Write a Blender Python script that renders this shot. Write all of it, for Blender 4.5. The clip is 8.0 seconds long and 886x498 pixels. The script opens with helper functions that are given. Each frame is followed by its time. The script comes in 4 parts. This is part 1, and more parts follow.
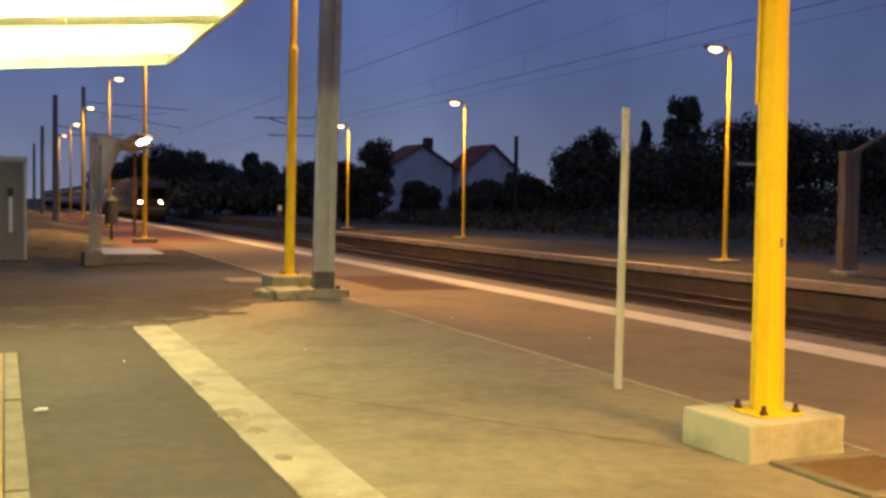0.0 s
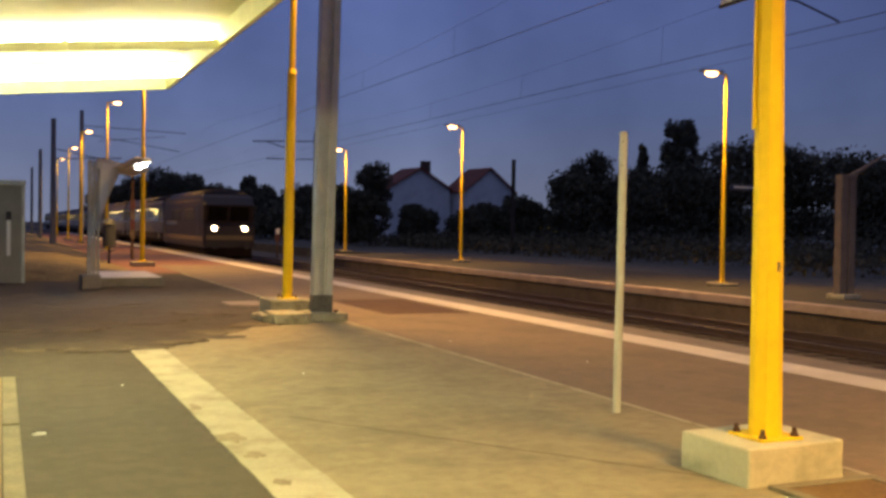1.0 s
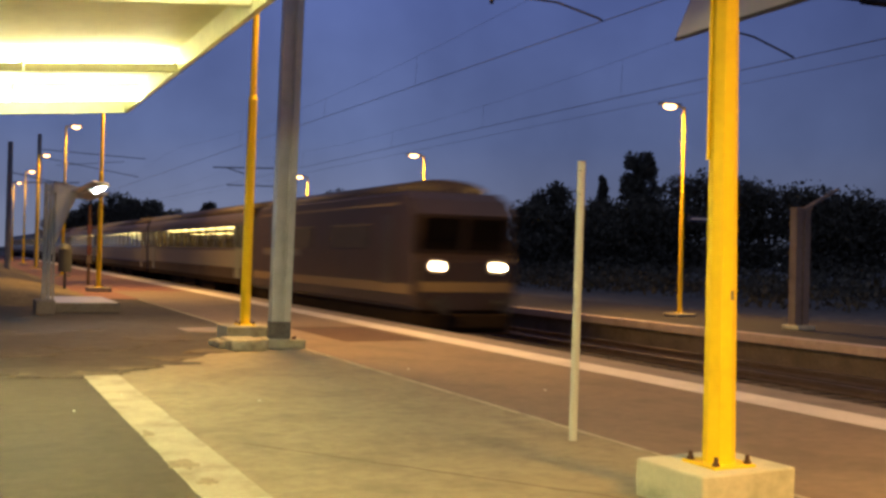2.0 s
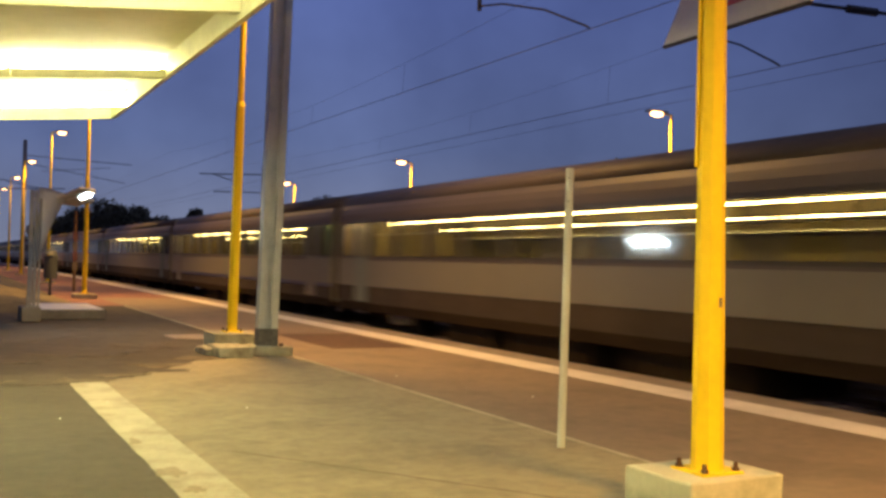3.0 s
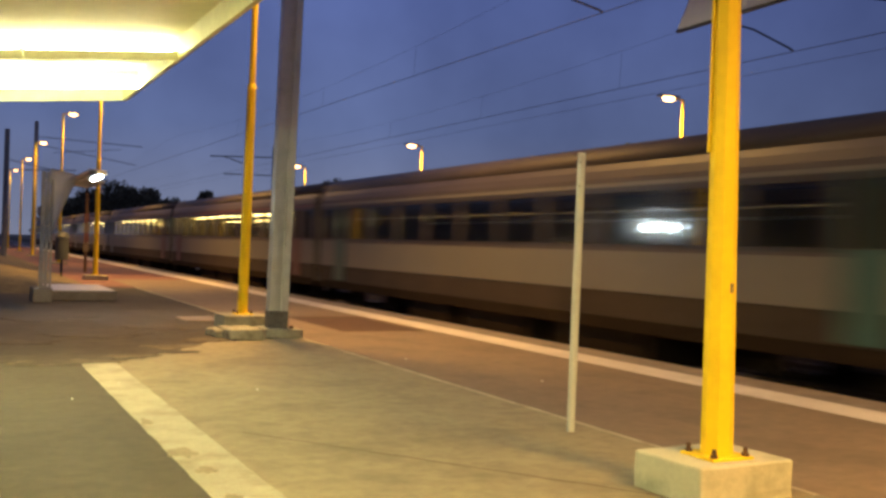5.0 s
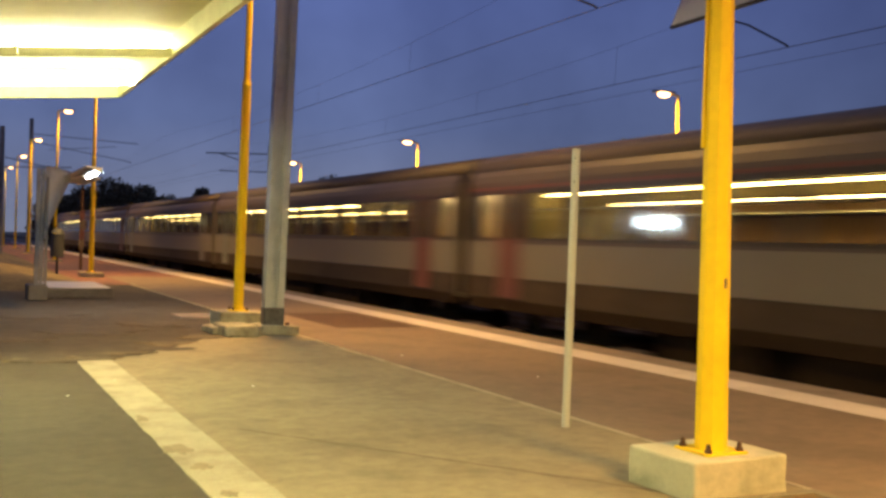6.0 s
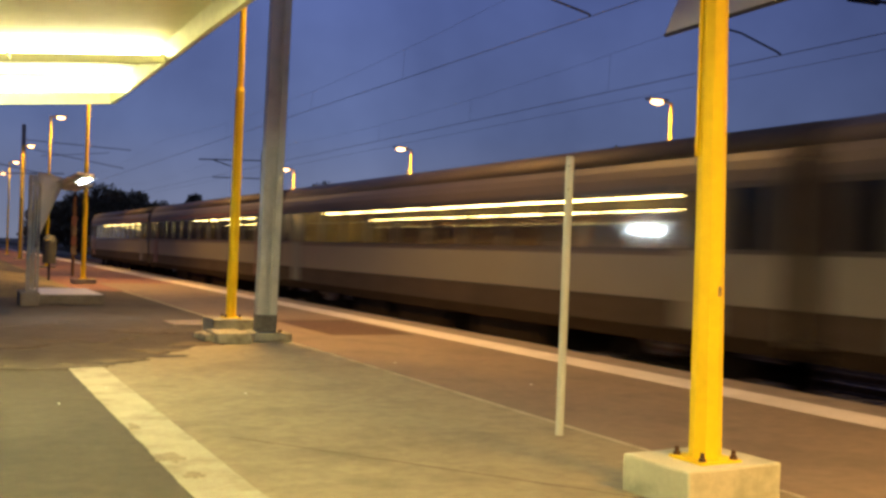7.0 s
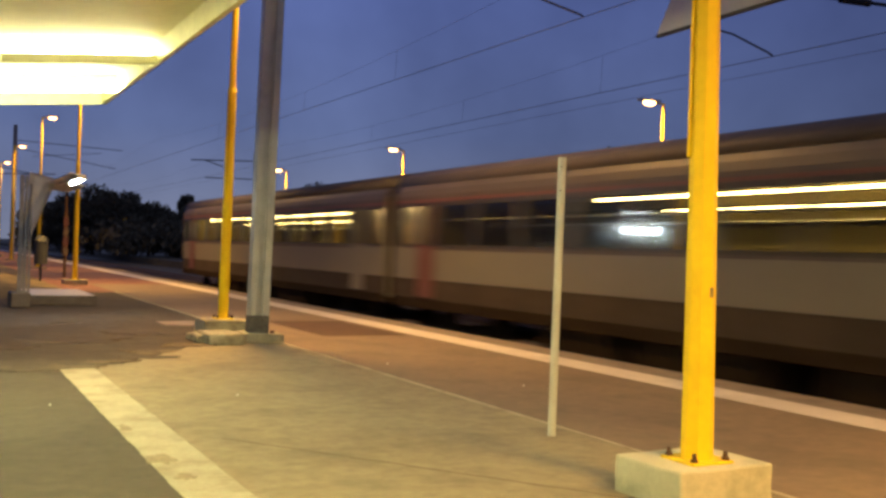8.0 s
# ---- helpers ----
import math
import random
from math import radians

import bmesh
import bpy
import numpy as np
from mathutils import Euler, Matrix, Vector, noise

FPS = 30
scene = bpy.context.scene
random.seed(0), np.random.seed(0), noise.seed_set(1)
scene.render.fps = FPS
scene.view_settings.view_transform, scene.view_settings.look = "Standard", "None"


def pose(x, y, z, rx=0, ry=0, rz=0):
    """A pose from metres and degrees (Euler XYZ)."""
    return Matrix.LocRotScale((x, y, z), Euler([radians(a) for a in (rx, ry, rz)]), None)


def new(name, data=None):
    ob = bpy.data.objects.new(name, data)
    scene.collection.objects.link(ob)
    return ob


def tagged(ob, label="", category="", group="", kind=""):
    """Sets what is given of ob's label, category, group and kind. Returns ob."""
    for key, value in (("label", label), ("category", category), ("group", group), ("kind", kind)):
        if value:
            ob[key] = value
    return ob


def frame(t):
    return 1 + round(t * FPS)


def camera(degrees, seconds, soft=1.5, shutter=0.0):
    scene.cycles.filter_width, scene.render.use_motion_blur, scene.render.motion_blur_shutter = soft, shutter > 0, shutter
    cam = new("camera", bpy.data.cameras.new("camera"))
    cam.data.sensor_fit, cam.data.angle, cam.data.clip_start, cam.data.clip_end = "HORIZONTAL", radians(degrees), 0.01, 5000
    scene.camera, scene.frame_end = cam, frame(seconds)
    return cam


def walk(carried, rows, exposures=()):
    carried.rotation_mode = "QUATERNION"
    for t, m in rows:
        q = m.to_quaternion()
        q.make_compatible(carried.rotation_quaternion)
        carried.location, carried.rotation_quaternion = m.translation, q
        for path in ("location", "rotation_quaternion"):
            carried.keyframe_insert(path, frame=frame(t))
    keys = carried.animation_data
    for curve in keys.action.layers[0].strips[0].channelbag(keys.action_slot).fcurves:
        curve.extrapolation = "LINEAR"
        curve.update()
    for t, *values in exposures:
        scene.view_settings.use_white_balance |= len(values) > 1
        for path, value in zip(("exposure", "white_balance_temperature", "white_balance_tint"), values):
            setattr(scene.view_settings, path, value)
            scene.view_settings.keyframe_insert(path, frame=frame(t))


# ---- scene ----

# ---- camera: a phone held by hand under the station canopy ----
cam = camera(46.0, 8.0, soft=3.0, shutter=0.75)
ROWS = [
    (0.0, 0.000, 0.000, 1.700, -22.806, -2.487, -0.854),
    (0.5, -0.015, -0.010, 1.701, -22.560, -2.006, -0.885),
    (1.0, -0.019, -0.020, 1.709, -22.946, -1.223, -0.836),
    (1.5, -0.017, -0.034, 1.697, -24.085, -0.050, -1.010),
    (1.7, 0.004, -0.039, 1.687, -24.568, 0.237, -1.219),
    (2.8, -0.009, -0.027, 1.690, -25.675, 0.578, -1.459),
    (3.0, -0.009, -0.027, 1.690, -25.799, 0.795, -1.459),
    (3.5, -0.015, -0.032, 1.691, -26.209, 1.091, -1.555),
    (4.0, -0.014, -0.029, 1.693, -26.086, 1.270, -1.542),
    (4.5, -0.010, -0.015, 1.694, -25.412, 0.917, -1.720),
    (4.7, -0.025, -0.019, 1.690, -25.287, 0.304, -1.828),
    (5.8, -0.016, -0.042, 1.687, -25.417, -0.393, -1.700),
    (6.0, -0.016, -0.042, 1.687, -25.479, -0.300, -1.700),
    (6.5, -0.013, -0.037, 1.687, -25.642, -0.119, -1.678),
    (7.0, -0.013, -0.022, 1.694, -25.863, 0.079, -1.774),
    (7.5, -0.008, -0.024, 1.698, -26.110, 0.129, -1.731),
    (8.0, -0.006, -0.018, 1.696, -26.262, 0.130, -1.778),
]
walk(cam, [(t, pose(x, y, z, 90 + p, r, w)) for t, x, y, z, w, p, r in ROWS], exposures=((0.0, 0.62), (8.0, 0.62)))

# ---- world: even blue dusk, no sun left ----
world = bpy.data.worlds.new("dusk")
scene.world = world
world.use_nodes = True
wn, wl = world.node_tree.nodes, world.node_tree.links
wn.clear()
w_out, w_bg = wn.new("ShaderNodeOutputWorld"), wn.new("ShaderNodeBackground")
w_co, w_sep, w_ramp = wn.new("ShaderNodeTexCoord"), wn.new("ShaderNodeSeparateXYZ"), wn.new("ShaderNodeValToRGB")
w_noise, w_mix = wn.new("ShaderNodeTexNoise"), wn.new("ShaderNodeMix")
w_ramp.color_ramp.elements[0].position, w_ramp.color_ramp.elements[0].color = 0.0, (0.105, 0.117, 0.168, 1)
w_ramp.color_ramp.elements[1].position, w_ramp.color_ramp.elements[1].color = 0.30, (0.045, 0.066, 0.196, 1)
w_mid = w_ramp.color_ramp.elements.new(0.11)
w_mid.color = (0.061, 0.082, 0.170, 1)
w_high = w_ramp.color_ramp.elements.new(0.85)
w_high.color = (0.120, 0.138, 0.240, 1)
w_noise.inputs["Scale"].default_value, w_noise.inputs["Detail"].default_value = 4.5, 5
w_mix.data_type, w_mix.blend_type = "RGBA", "SOFT_LIGHT"
w_mix.inputs[0].default_value = 0.65
w_puff = wn.new("ShaderNodeMapRange")
w_puff.inputs["From Min"].default_value, w_puff.inputs["From Max"].default_value = 0.32, 0.68
w_puff.inputs["To Min"].default_value, w_puff.inputs["To Max"].default_value = 0.26, 0.68
wl.new(w_co.outputs["Generated"], w_sep.inputs[0])
wl.new(w_co.outputs["Generated"], w_noise.inputs["Vector"])
wl.new(w_sep.outputs["Z"], w_ramp.inputs[0])
wl.new(w_ramp.outputs[0], w_mix.inputs[6])
wl.new(w_noise.outputs[0], w_puff.inputs["Value"])
wl.new(w_puff.outputs[0], w_mix.inputs[7])
w_glow, w_lift = wn.new("ShaderNodeMapRange"), wn.new("ShaderNodeVectorMath")
w_glow.inputs["From Min"].default_value, w_glow.inputs["From Max"].default_value = 0.62, 1.0
w_glow.inputs["To Min"].default_value, w_glow.inputs["To Max"].default_value = 0.66, 1.14
w_lift.operation = "SCALE"
wl.new(w_sep.outputs["Y"], w_glow.inputs["Value"])
wl.new(w_mix.outputs[2], w_lift.inputs[0])
wl.new(w_glow.outputs[0], w_lift.inputs["Scale"])
wl.new(w_lift.outputs[0], w_bg.inputs[0])
w_bg.inputs[1].default_value = 1.08
wl.new(w_bg.outputs[0], w_out.inputs[0])

# ---- light levels ----
SODIUM = (1.0, 0.54, 0.13)
SODIUM_WATTS, FAR_WATTS = 6900, 2400
TUBE_GLOW = 125.0
COACH_GLOW = 40.0


# ---- materials ----
def material(name, colour, rough=0.7, metal=0.0, grain=12.0, vary=0.25, bump=0.25, stain=0.0, stain_scale=0.7, stain_colour=None, coat=0.0, spec=0.5):
    """A paint or mineral surface with fine grain, broad stains and a little relief."""
    m = bpy.data.materials.new(name)
    m.use_nodes = True
    n, l = m.node_tree.nodes, m.node_tree.links
    b = n["Principled BSDF"]
    co = n.new("ShaderNodeTexCoord")
    fine, broad = n.new("ShaderNodeTexNoise"), n.new("ShaderNodeTexNoise")
    fine.inputs["Scale"].default_value, fine.inputs["Detail"].default_value = grain, 6
    broad.inputs["Scale"].default_value, broad.inputs["Detail"].default_value, broad.inputs["Roughness"].default_value = stain_scale, 7, 0.62
    l.new(co.outputs["Object"], fine.inputs["Vector"])
    l.new(co.outputs["Object"], broad.inputs["Vector"])
    ramp = n.new("ShaderNodeValToRGB")
    lo, hi = [tuple(c * k for c in colour) + (1,) for k in (1 - vary, 1 + vary)]
    ramp.color_ramp.elements[0].position, ramp.color_ramp.elements[0].color = 0.37, lo
    ramp.color_ramp.elements[1].position, ramp.color_ramp.elements[1].color = 0.63, hi
    mottle, blend = n.new("ShaderNodeTexNoise"), n.new("ShaderNodeMix")
    mottle.inputs["Scale"].default_value, mottle.inputs["Detail"].default_value, mottle.inputs["Roughness"].default_value = max(1.5, grain * 0.05), 8, 0.7
    l.new(co.outputs["Object"], mottle.inputs["Vector"])
    blend.inputs[0].default_value = 0.6
    l.new(fine.outputs[0], blend.inputs[2])
    l.new(mottle.outputs[0], blend.inputs[3])
    l.new(blend.outputs[0], ramp.inputs[0])
    mix = n.new("ShaderNodeMix")
    mix.data_type = "RGBA"
    edge = n.new("ShaderNodeMapRange")
    edge.inputs["From Min"].default_value, edge.inputs["From Max"].default_value, edge.inputs["To Max"].default_value = 0.48, 0.68, stain
    l.new(broad.outputs[0], edge.inputs["Value"])
    l.new(edge.outputs[0], mix.inputs[0])
    l.new(ramp.outputs[0], mix.inputs[6])
    mix.inputs[7].default_value = (*(stain_colour or tuple(c * 0.45 for c in colour)), 1)
    l.new(mix.outputs[2], b.inputs["Base Color"])
    bp = n.new("ShaderNodeBump")
    bp.inputs["Strength"].default_value, bp.inputs["Distance"].default_value = bump, 0.01
    l.new(fine.outputs[0], bp.inputs["Height"])
    l.new(bp.outputs[0], b.inputs["Normal"])
    b.inputs["Roughness"].default_value, b.inputs["Metallic"].default_value = rough, metal
    b.inputs["Coat Weight"].default_value = coat
    b.inputs["Specular IOR Level"].default_value = spec
    return m


def glowing(name, colour, strength):
    m = bpy.data.materials.new(name)
    m.use_nodes = True
    b = m.node_tree.nodes["Principled BSDF"]
    b.inputs["Base Color"].default_value = (0.8, 0.8, 0.8, 1)
    b.inputs["Emission Color"].default_value = (*colour, 1)
    b.inputs["Emission Strength"].default_value = strength
    return m


def pane_glass(name, tint, gloss):
    """Flat glass: see-through, with a mirror image that grows at grazing angles."""
    m = bpy.data.materials.new(name)
    m.use_nodes = True
    n, l = m.node_tree.nodes, m.node_tree.links
    n.clear()
    out, mix, clear, shine, face, curve = [n.new("ShaderNode" + k) for k in ("OutputMaterial", "MixShader", "BsdfTransparent", "BsdfGlossy", "LayerWeight", "MapRange")]
    clear.inputs[0].default_value = (*tint, 1)
    shine.inputs["Roughness"].default_value = 0.085
    curve.inputs["From Min"].default_value, curve.inputs["From Max"].default_value = 0.15, 1.0
    curve.inputs["To Min"].default_value, curve.inputs["To Max"].default_value = gloss, 0.6
    l.new(face.outputs["Facing"], curve.inputs["Value"])
    l.new(curve.outputs[0], mix.inputs[0])
    l.new(clear.outputs[0], mix.inputs[1])
    l.new(shine.outputs[0], mix.inputs[2])
    l.new(mix.outputs[0], out.inputs[0])
    return m


M_ASPHALT_DARK = material("dark_asphalt", (0.060, 0.048, 0.029), 0.85, grain=110, vary=0.34, bump=0.35, stain=0.5, stain_scale=0.9)
M_ASPHALT_PALE = material("pale_asphalt", (0.250, 0.210, 0.130), 0.85, grain=110, vary=0.26, bump=0.35, stain=0.55, stain_scale=0.9, stain_colour=(0.120, 0.098, 0.060))
M_ASPHALT_PLAT = material("platform_asphalt", (0.195, 0.142, 0.090), 0.8, grain=110, vary=0.20, bump=0.25, stain=0.45, stain_scale=0.8)
M_ASPHALT_ROUGH = material("rough_asphalt", (0.058, 0.046, 0.030), 0.92, grain=45, vary=0.45, bump=0.8, stain=0.7, stain_scale=0.4)
M_SAND = material("trodden_sand", (0.125, 0.094, 0.056), 0.95, grain=60, vary=0.4, bump=0.5, stain=0.6, stain_scale=2.5)
M_WORN = material("worn_through_paint", (0.275, 0.235, 0.150), 0.85, grain=60, vary=0.3, bump=0.4, stain=0.5, stain_scale=5.0)
M_DIRT = material("brown_dirt", (0.075, 0.058, 0.038), 0.95, grain=50, vary=0.5, bump=0.8, stain=0.6, stain_scale=1.5)
M_REDSAND = material("red_sand_surface", (0.20, 0.095, 0.070), 0.9, grain=60, vary=0.25, bump=0.4, stain=0.4)
M_PAVER = material("ochre_paving", (0.34, 0.235, 0.10), 0.85, grain=40, vary=0.25, bump=0.4, stain=0.5, stain_scale=2.0)
M_SHOE = material("stained_mast_shoe", (0.11, 0.10, 0.085), 0.7, grain=20, vary=0.4, bump=0.3, stain=0.5, stain_scale=4.0)
M_PATCH = material("repair_asphalt", (0.090, 0.048, 0.024), 0.85, grain=80, vary=0.3, bump=0.4, stain=0.3)
M_STRIP = material("worn_cream_paint", (0.385, 0.35, 0.24), 0.75, grain=40, vary=0.16, bump=0.3, stain=0.75, stain_scale=2.2, stain_colour=(0.20, 0.16, 0.095))
M_KERB = material("kerb_concrete", (0.20, 0.175, 0.115), 0.85, grain=40, vary=0.25, bump=0.4, stain=0.6, stain_scale=1.4, stain_colour=(0.10, 0.085, 0.055))
M_LINE = material("worn_white_line", (0.62, 0.56, 0.50), 0.7, grain=30, vary=0.15, bump=0.25, stain=0.4, stain_scale=1.2, stain_colour=(0.40, 0.34, 0.28))
M_COPING = material("coping_concrete", (0.21, 0.17, 0.14), 0.85, grain=40, vary=0.25, stain=0.5, stain_scale=0.8)
M_CONCRETE = material("concrete", (0.50, 0.485, 0.35), 0.85, grain=26, vary=0.08, bump=0.3, stain=0.6, stain_scale=2.4, stain_colour=(0.20, 0.21, 0.15))
M_OLDCONC = material("old_stained_concrete", (0.34, 0.31, 0.215), 0.9, grain=24, vary=0.25, bump=0.5, stain=0.85, stain_scale=3.0, stain_colour=(0.12, 0.105, 0.07))
M_WALLFACE = material("platform_wall_concrete", (0.105, 0.080, 0.063), 0.9, grain=20, vary=0.3, stain=0.6, stain_scale=0.9)
M_BALLAST = material("ballast", (0.055, 0.040, 0.032), 0.95, grain=14, vary=0.6, bump=1.0, stain=0.4)
M_RAIL = material("rail_steel", (0.16, 0.12, 0.10), 0.42, 0.8, grain=40, vary=0.2, bump=0.1)
M_GRASS = material("dry_grass", (0.170, 0.130, 0.058), 0.95, grain=9, vary=0.5, bump=0.8, stain=0.6, stain_scale=0.6, stain_colour=(0.045, 0.045, 0.02))
M_FIELD = material("field_grass", (0.10, 0.09, 0.06), 0.95, grain=3, vary=0.5, bump=0.6, stain=0.5, stain_scale=0.15)
M_YELLOW = material("yellow_paint", (0.84, 0.58, 0.008), 0.6, grain=18, vary=0.05, bump=0.08, stain=0.22, stain_scale=2.5, stain_colour=(0.55, 0.28, 0.02), spec=0.3)
M_GALV = material("galvanised_steel", (0.48, 0.49, 0.44), 0.55, 0.3, grain=4, vary=0.07, bump=0.12, stain=0.45, stain_scale=1.8, stain_colour=(0.22, 0.22, 0.20))
M_GREYPAINT = material("grey_paint", (0.50, 0.52, 0.47), 0.55, grain=25, vary=0.1, bump=0.15, stain=0.4, stain_scale=3.0, stain_colour=(0.30, 0.30, 0.27))
M_MAST = material("weathered_mast_paint", (0.20, 0.20, 0.20), 0.8, grain=6, vary=0.2, bump=0.1)
M_CABIN = material("dull_cabin_paint", (0.24, 0.235, 0.205), 0.6, grain=12, vary=0.12, bump=0.1, stain=0.5, stain_scale=1.5)
M_RUST = material("rusty_steel", (0.10, 0.055, 0.03), 0.75, 0.3, grain=40, vary=0.4, bump=0.5, stain=0.4)
M_DARKSTEEL = material("dark_steel", (0.035, 0.033, 0.032), 0.6, 0.3, grain=30, vary=0.3, bump=0.2)
M_CANOPY = material("cream_canopy_paint", (0.74, 0.71, 0.52), 0.6, grain=10, vary=0.06, bump=0.1, stain=0.35, stain_scale=0.9, stain_colour=(0.46, 0.42, 0.28))
M_CANOPYBEAM = material("canopy_beam_paint", (0.66, 0.66, 0.45), 0.55, grain=14, vary=0.08, bump=0.1, stain=0.35, stain_scale=1.4)
M_RENDER = material("pale_render", (0.80, 0.81, 0.80), 0.9, grain=8, vary=0.1, bump=0.3, stain=0.35, stain_scale=0.4)
M_ROOFTILE = material("red_roof_tiles", (0.24, 0.075, 0.045), 0.85, grain=5, vary=0.3, bump=0.5, stain=0.4)
M_BRICK = material("chimney_brick", (0.12, 0.07, 0.05), 0.9, grain=12, vary=0.3)
M_BARK = material("bark", (0.05, 0.04, 0.03), 0.95, grain=8, vary=0.4, bump=0.6)
M_LEAF = material("leaves", (0.120, 0.108, 0.070), 1.0, grain=1.5, vary=0.4, bump=0.0, spec=0.05)
M_WIRE = material("copper_wire", (0.06, 0.06, 0.06), 0.6, 0.2, grain=30, vary=0.2, bump=0.0)
M_WHITE = material("white_enamel", (0.72, 0.72, 0.70), 0.4, grain=20, vary=0.05, bump=0.05, stain=0.2)
M_BOARD = material("sign_board_back", (0.52, 0.46, 0.40), 0.5, grain=20, vary=0.06, bump=0.05, stain=0.3)
M_RED = material("red_enamel", (0.45, 0.05, 0.03), 0.45, grain=20, vary=0.1, bump=0.05, stain=0.2)
M_GREENPRINT = material("green_print", (0.10, 0.30, 0.12), 0.5, grain=20, vary=0.1, bump=0.0)
M_NAVY = material("navy_enamel", (0.02, 0.03, 0.09), 0.45, grain=20, vary=0.1, bump=0.05)
M_LAMPHEAD = material("lamp_housing", (0.22, 0.20, 0.17), 0.5, 0.2, grain=20, vary=0.1, bump=0.05)
M_BIN = material("blue_grey_bin_paint", (0.045, 0.052, 0.058), 0.6, grain=20, vary=0.15, bump=0.05, stain=0.4)
M_PAPER = material("paper", (0.8, 0.8, 0.76), 0.9, grain=20, vary=0.05, bump=0.2)
M_SODIUM = glowing("sodium_bulb", (1.0, 0.52, 0.18), 8.0)
M_COLDTUBE = glowing("cold_white_lamp", (0.80, 0.95, 1.0), 190.0)
M_TUBE = glowing("fluorescent_tube", (0.98, 0.91, 0.47), TUBE_GLOW)
# Weaker glow for the trough row, set to keep its bay less bright.
M_TUBE_DIM = glowing("dim_fluorescent_tube", (0.98, 0.90, 0.45), 70.0)
M_HEADLIGHT = glowing("headlight_bulb", (1.0, 0.72, 0.40), 40.0)
M_COACHTUBE = glowing("coach_ceiling_tube", (1.0, 0.72, 0.25), COACH_GLOW)
M_VESTTUBE = glowing("vestibule_tube", (1.0, 0.75, 0.38), 22.0)
M_SIDE = material("coach_grey_paint", (0.122, 0.115, 0.100), 0.38, grain=3, vary=0.06, bump=0.02, stain=0.4, stain_scale=0.5, stain_colour=(0.11, 0.10, 0.085), coat=0.2)
M_BAND = material("coach_dark_band", (0.030, 0.025, 0.024), 0.35, grain=4, vary=0.15, bump=0.02, coat=0.2)
M_CANTRAIL = material("coach_cantrail_paint", (0.054, 0.043, 0.043), 0.5, grain=4, vary=0.12, bump=0.03, stain=0.4, stain_scale=0.6)
M_ROOF = material("coach_roof_paint", (0.042, 0.032, 0.031), 0.65, grain=4, vary=0.2, bump=0.1, stain=0.5, stain_scale=0.6)
M_UNDER = material("underframe_grime", (0.018, 0.012, 0.008), 0.9, grain=9, vary=0.4, bump=0.3, spec=0.04)
M_SKIRT = material("skirt_grime", (0.036, 0.026, 0.020), 0.8, grain=7, vary=0.35, bump=0.2, stain=0.5, stain_scale=0.8, spec=0.2)
M_PALETEAL = material("pale_teal_paint", (0.105, 0.125, 0.115), 0.4, grain=4, vary=0.1, bump=0.02)
# Green that stands for the greenish light in one vestibule.
M_LITGREEN = material("lit_vestibule_green", (0.16, 0.25, 0.05), 0.9, grain=20, vary=0.1, bump=0.1)
# Olive and rust tones that stand for the coaches' even interior glow.
M_GLOWTONE = material("olive_interior_glow", (0.095, 0.075, 0.022), 0.9, grain=14, vary=0.2, bump=0.1, stain=0.5, stain_scale=1.2)
M_GLOWTONE_RED = material("rust_interior_glow", (0.105, 0.055, 0.022), 0.9, grain=14, vary=0.2, bump=0.1, stain=0.5, stain_scale=1.2)
M_TEAL = material("teal_paint", (0.026, 0.070, 0.065), 0.4, grain=4, vary=0.1, bump=0.02)
M_DOORRED = material("dark_red_paint", (0.090, 0.031, 0.027), 0.4, grain=4, vary=0.1, bump=0.02)
M_BLUE = material("blue_stripe_paint", (0.020, 0.024, 0.09), 0.4, grain=4, vary=0.1, bump=0.02)
M_LOCO = material("loco_brown_grey_paint", (0.026, 0.017, 0.015), 0.45, grain=5, vary=0.2, bump=0.03, stain=0.4)
M_LOCOSTRIPE = material("loco_pale_stripe", (0.16, 0.112, 0.050), 0.45, grain=5, vary=0.1, bump=0.02)
M_INTERIOR = material("coach_lining", (0.20, 0.16, 0.06), 0.7, grain=6, vary=0.1, bump=0.02)
M_SEAT = material("olive_seat_cloth", (0.075, 0.062, 0.018), 0.9, grain=20, vary=0.2, bump=0.1)
M_SEATRED = material("rust_seat_cloth", (0.13, 0.040, 0.014), 0.9, grain=20, vary=0.2, bump=0.1)
# Pale cream that helps the lit vestibules read as bright.
M_LITCREAM = material("lit_vestibule_cream", (0.55, 0.46, 0.32), 0.9, grain=20, vary=0.1, bump=0.1)
M_GLASS = pane_glass("coach_window_glass", (0.80, 0.80, 0.77), 0.05)
M_CABGLASS = pane_glass("cab_glass", (0.10, 0.10, 0.10), 0.05)
# Tinted dark to stand for the night outside the far windows.
M_FARGLASS = pane_glass("darkened_far_glass", (0.10, 0.09, 0.07), 0.05)


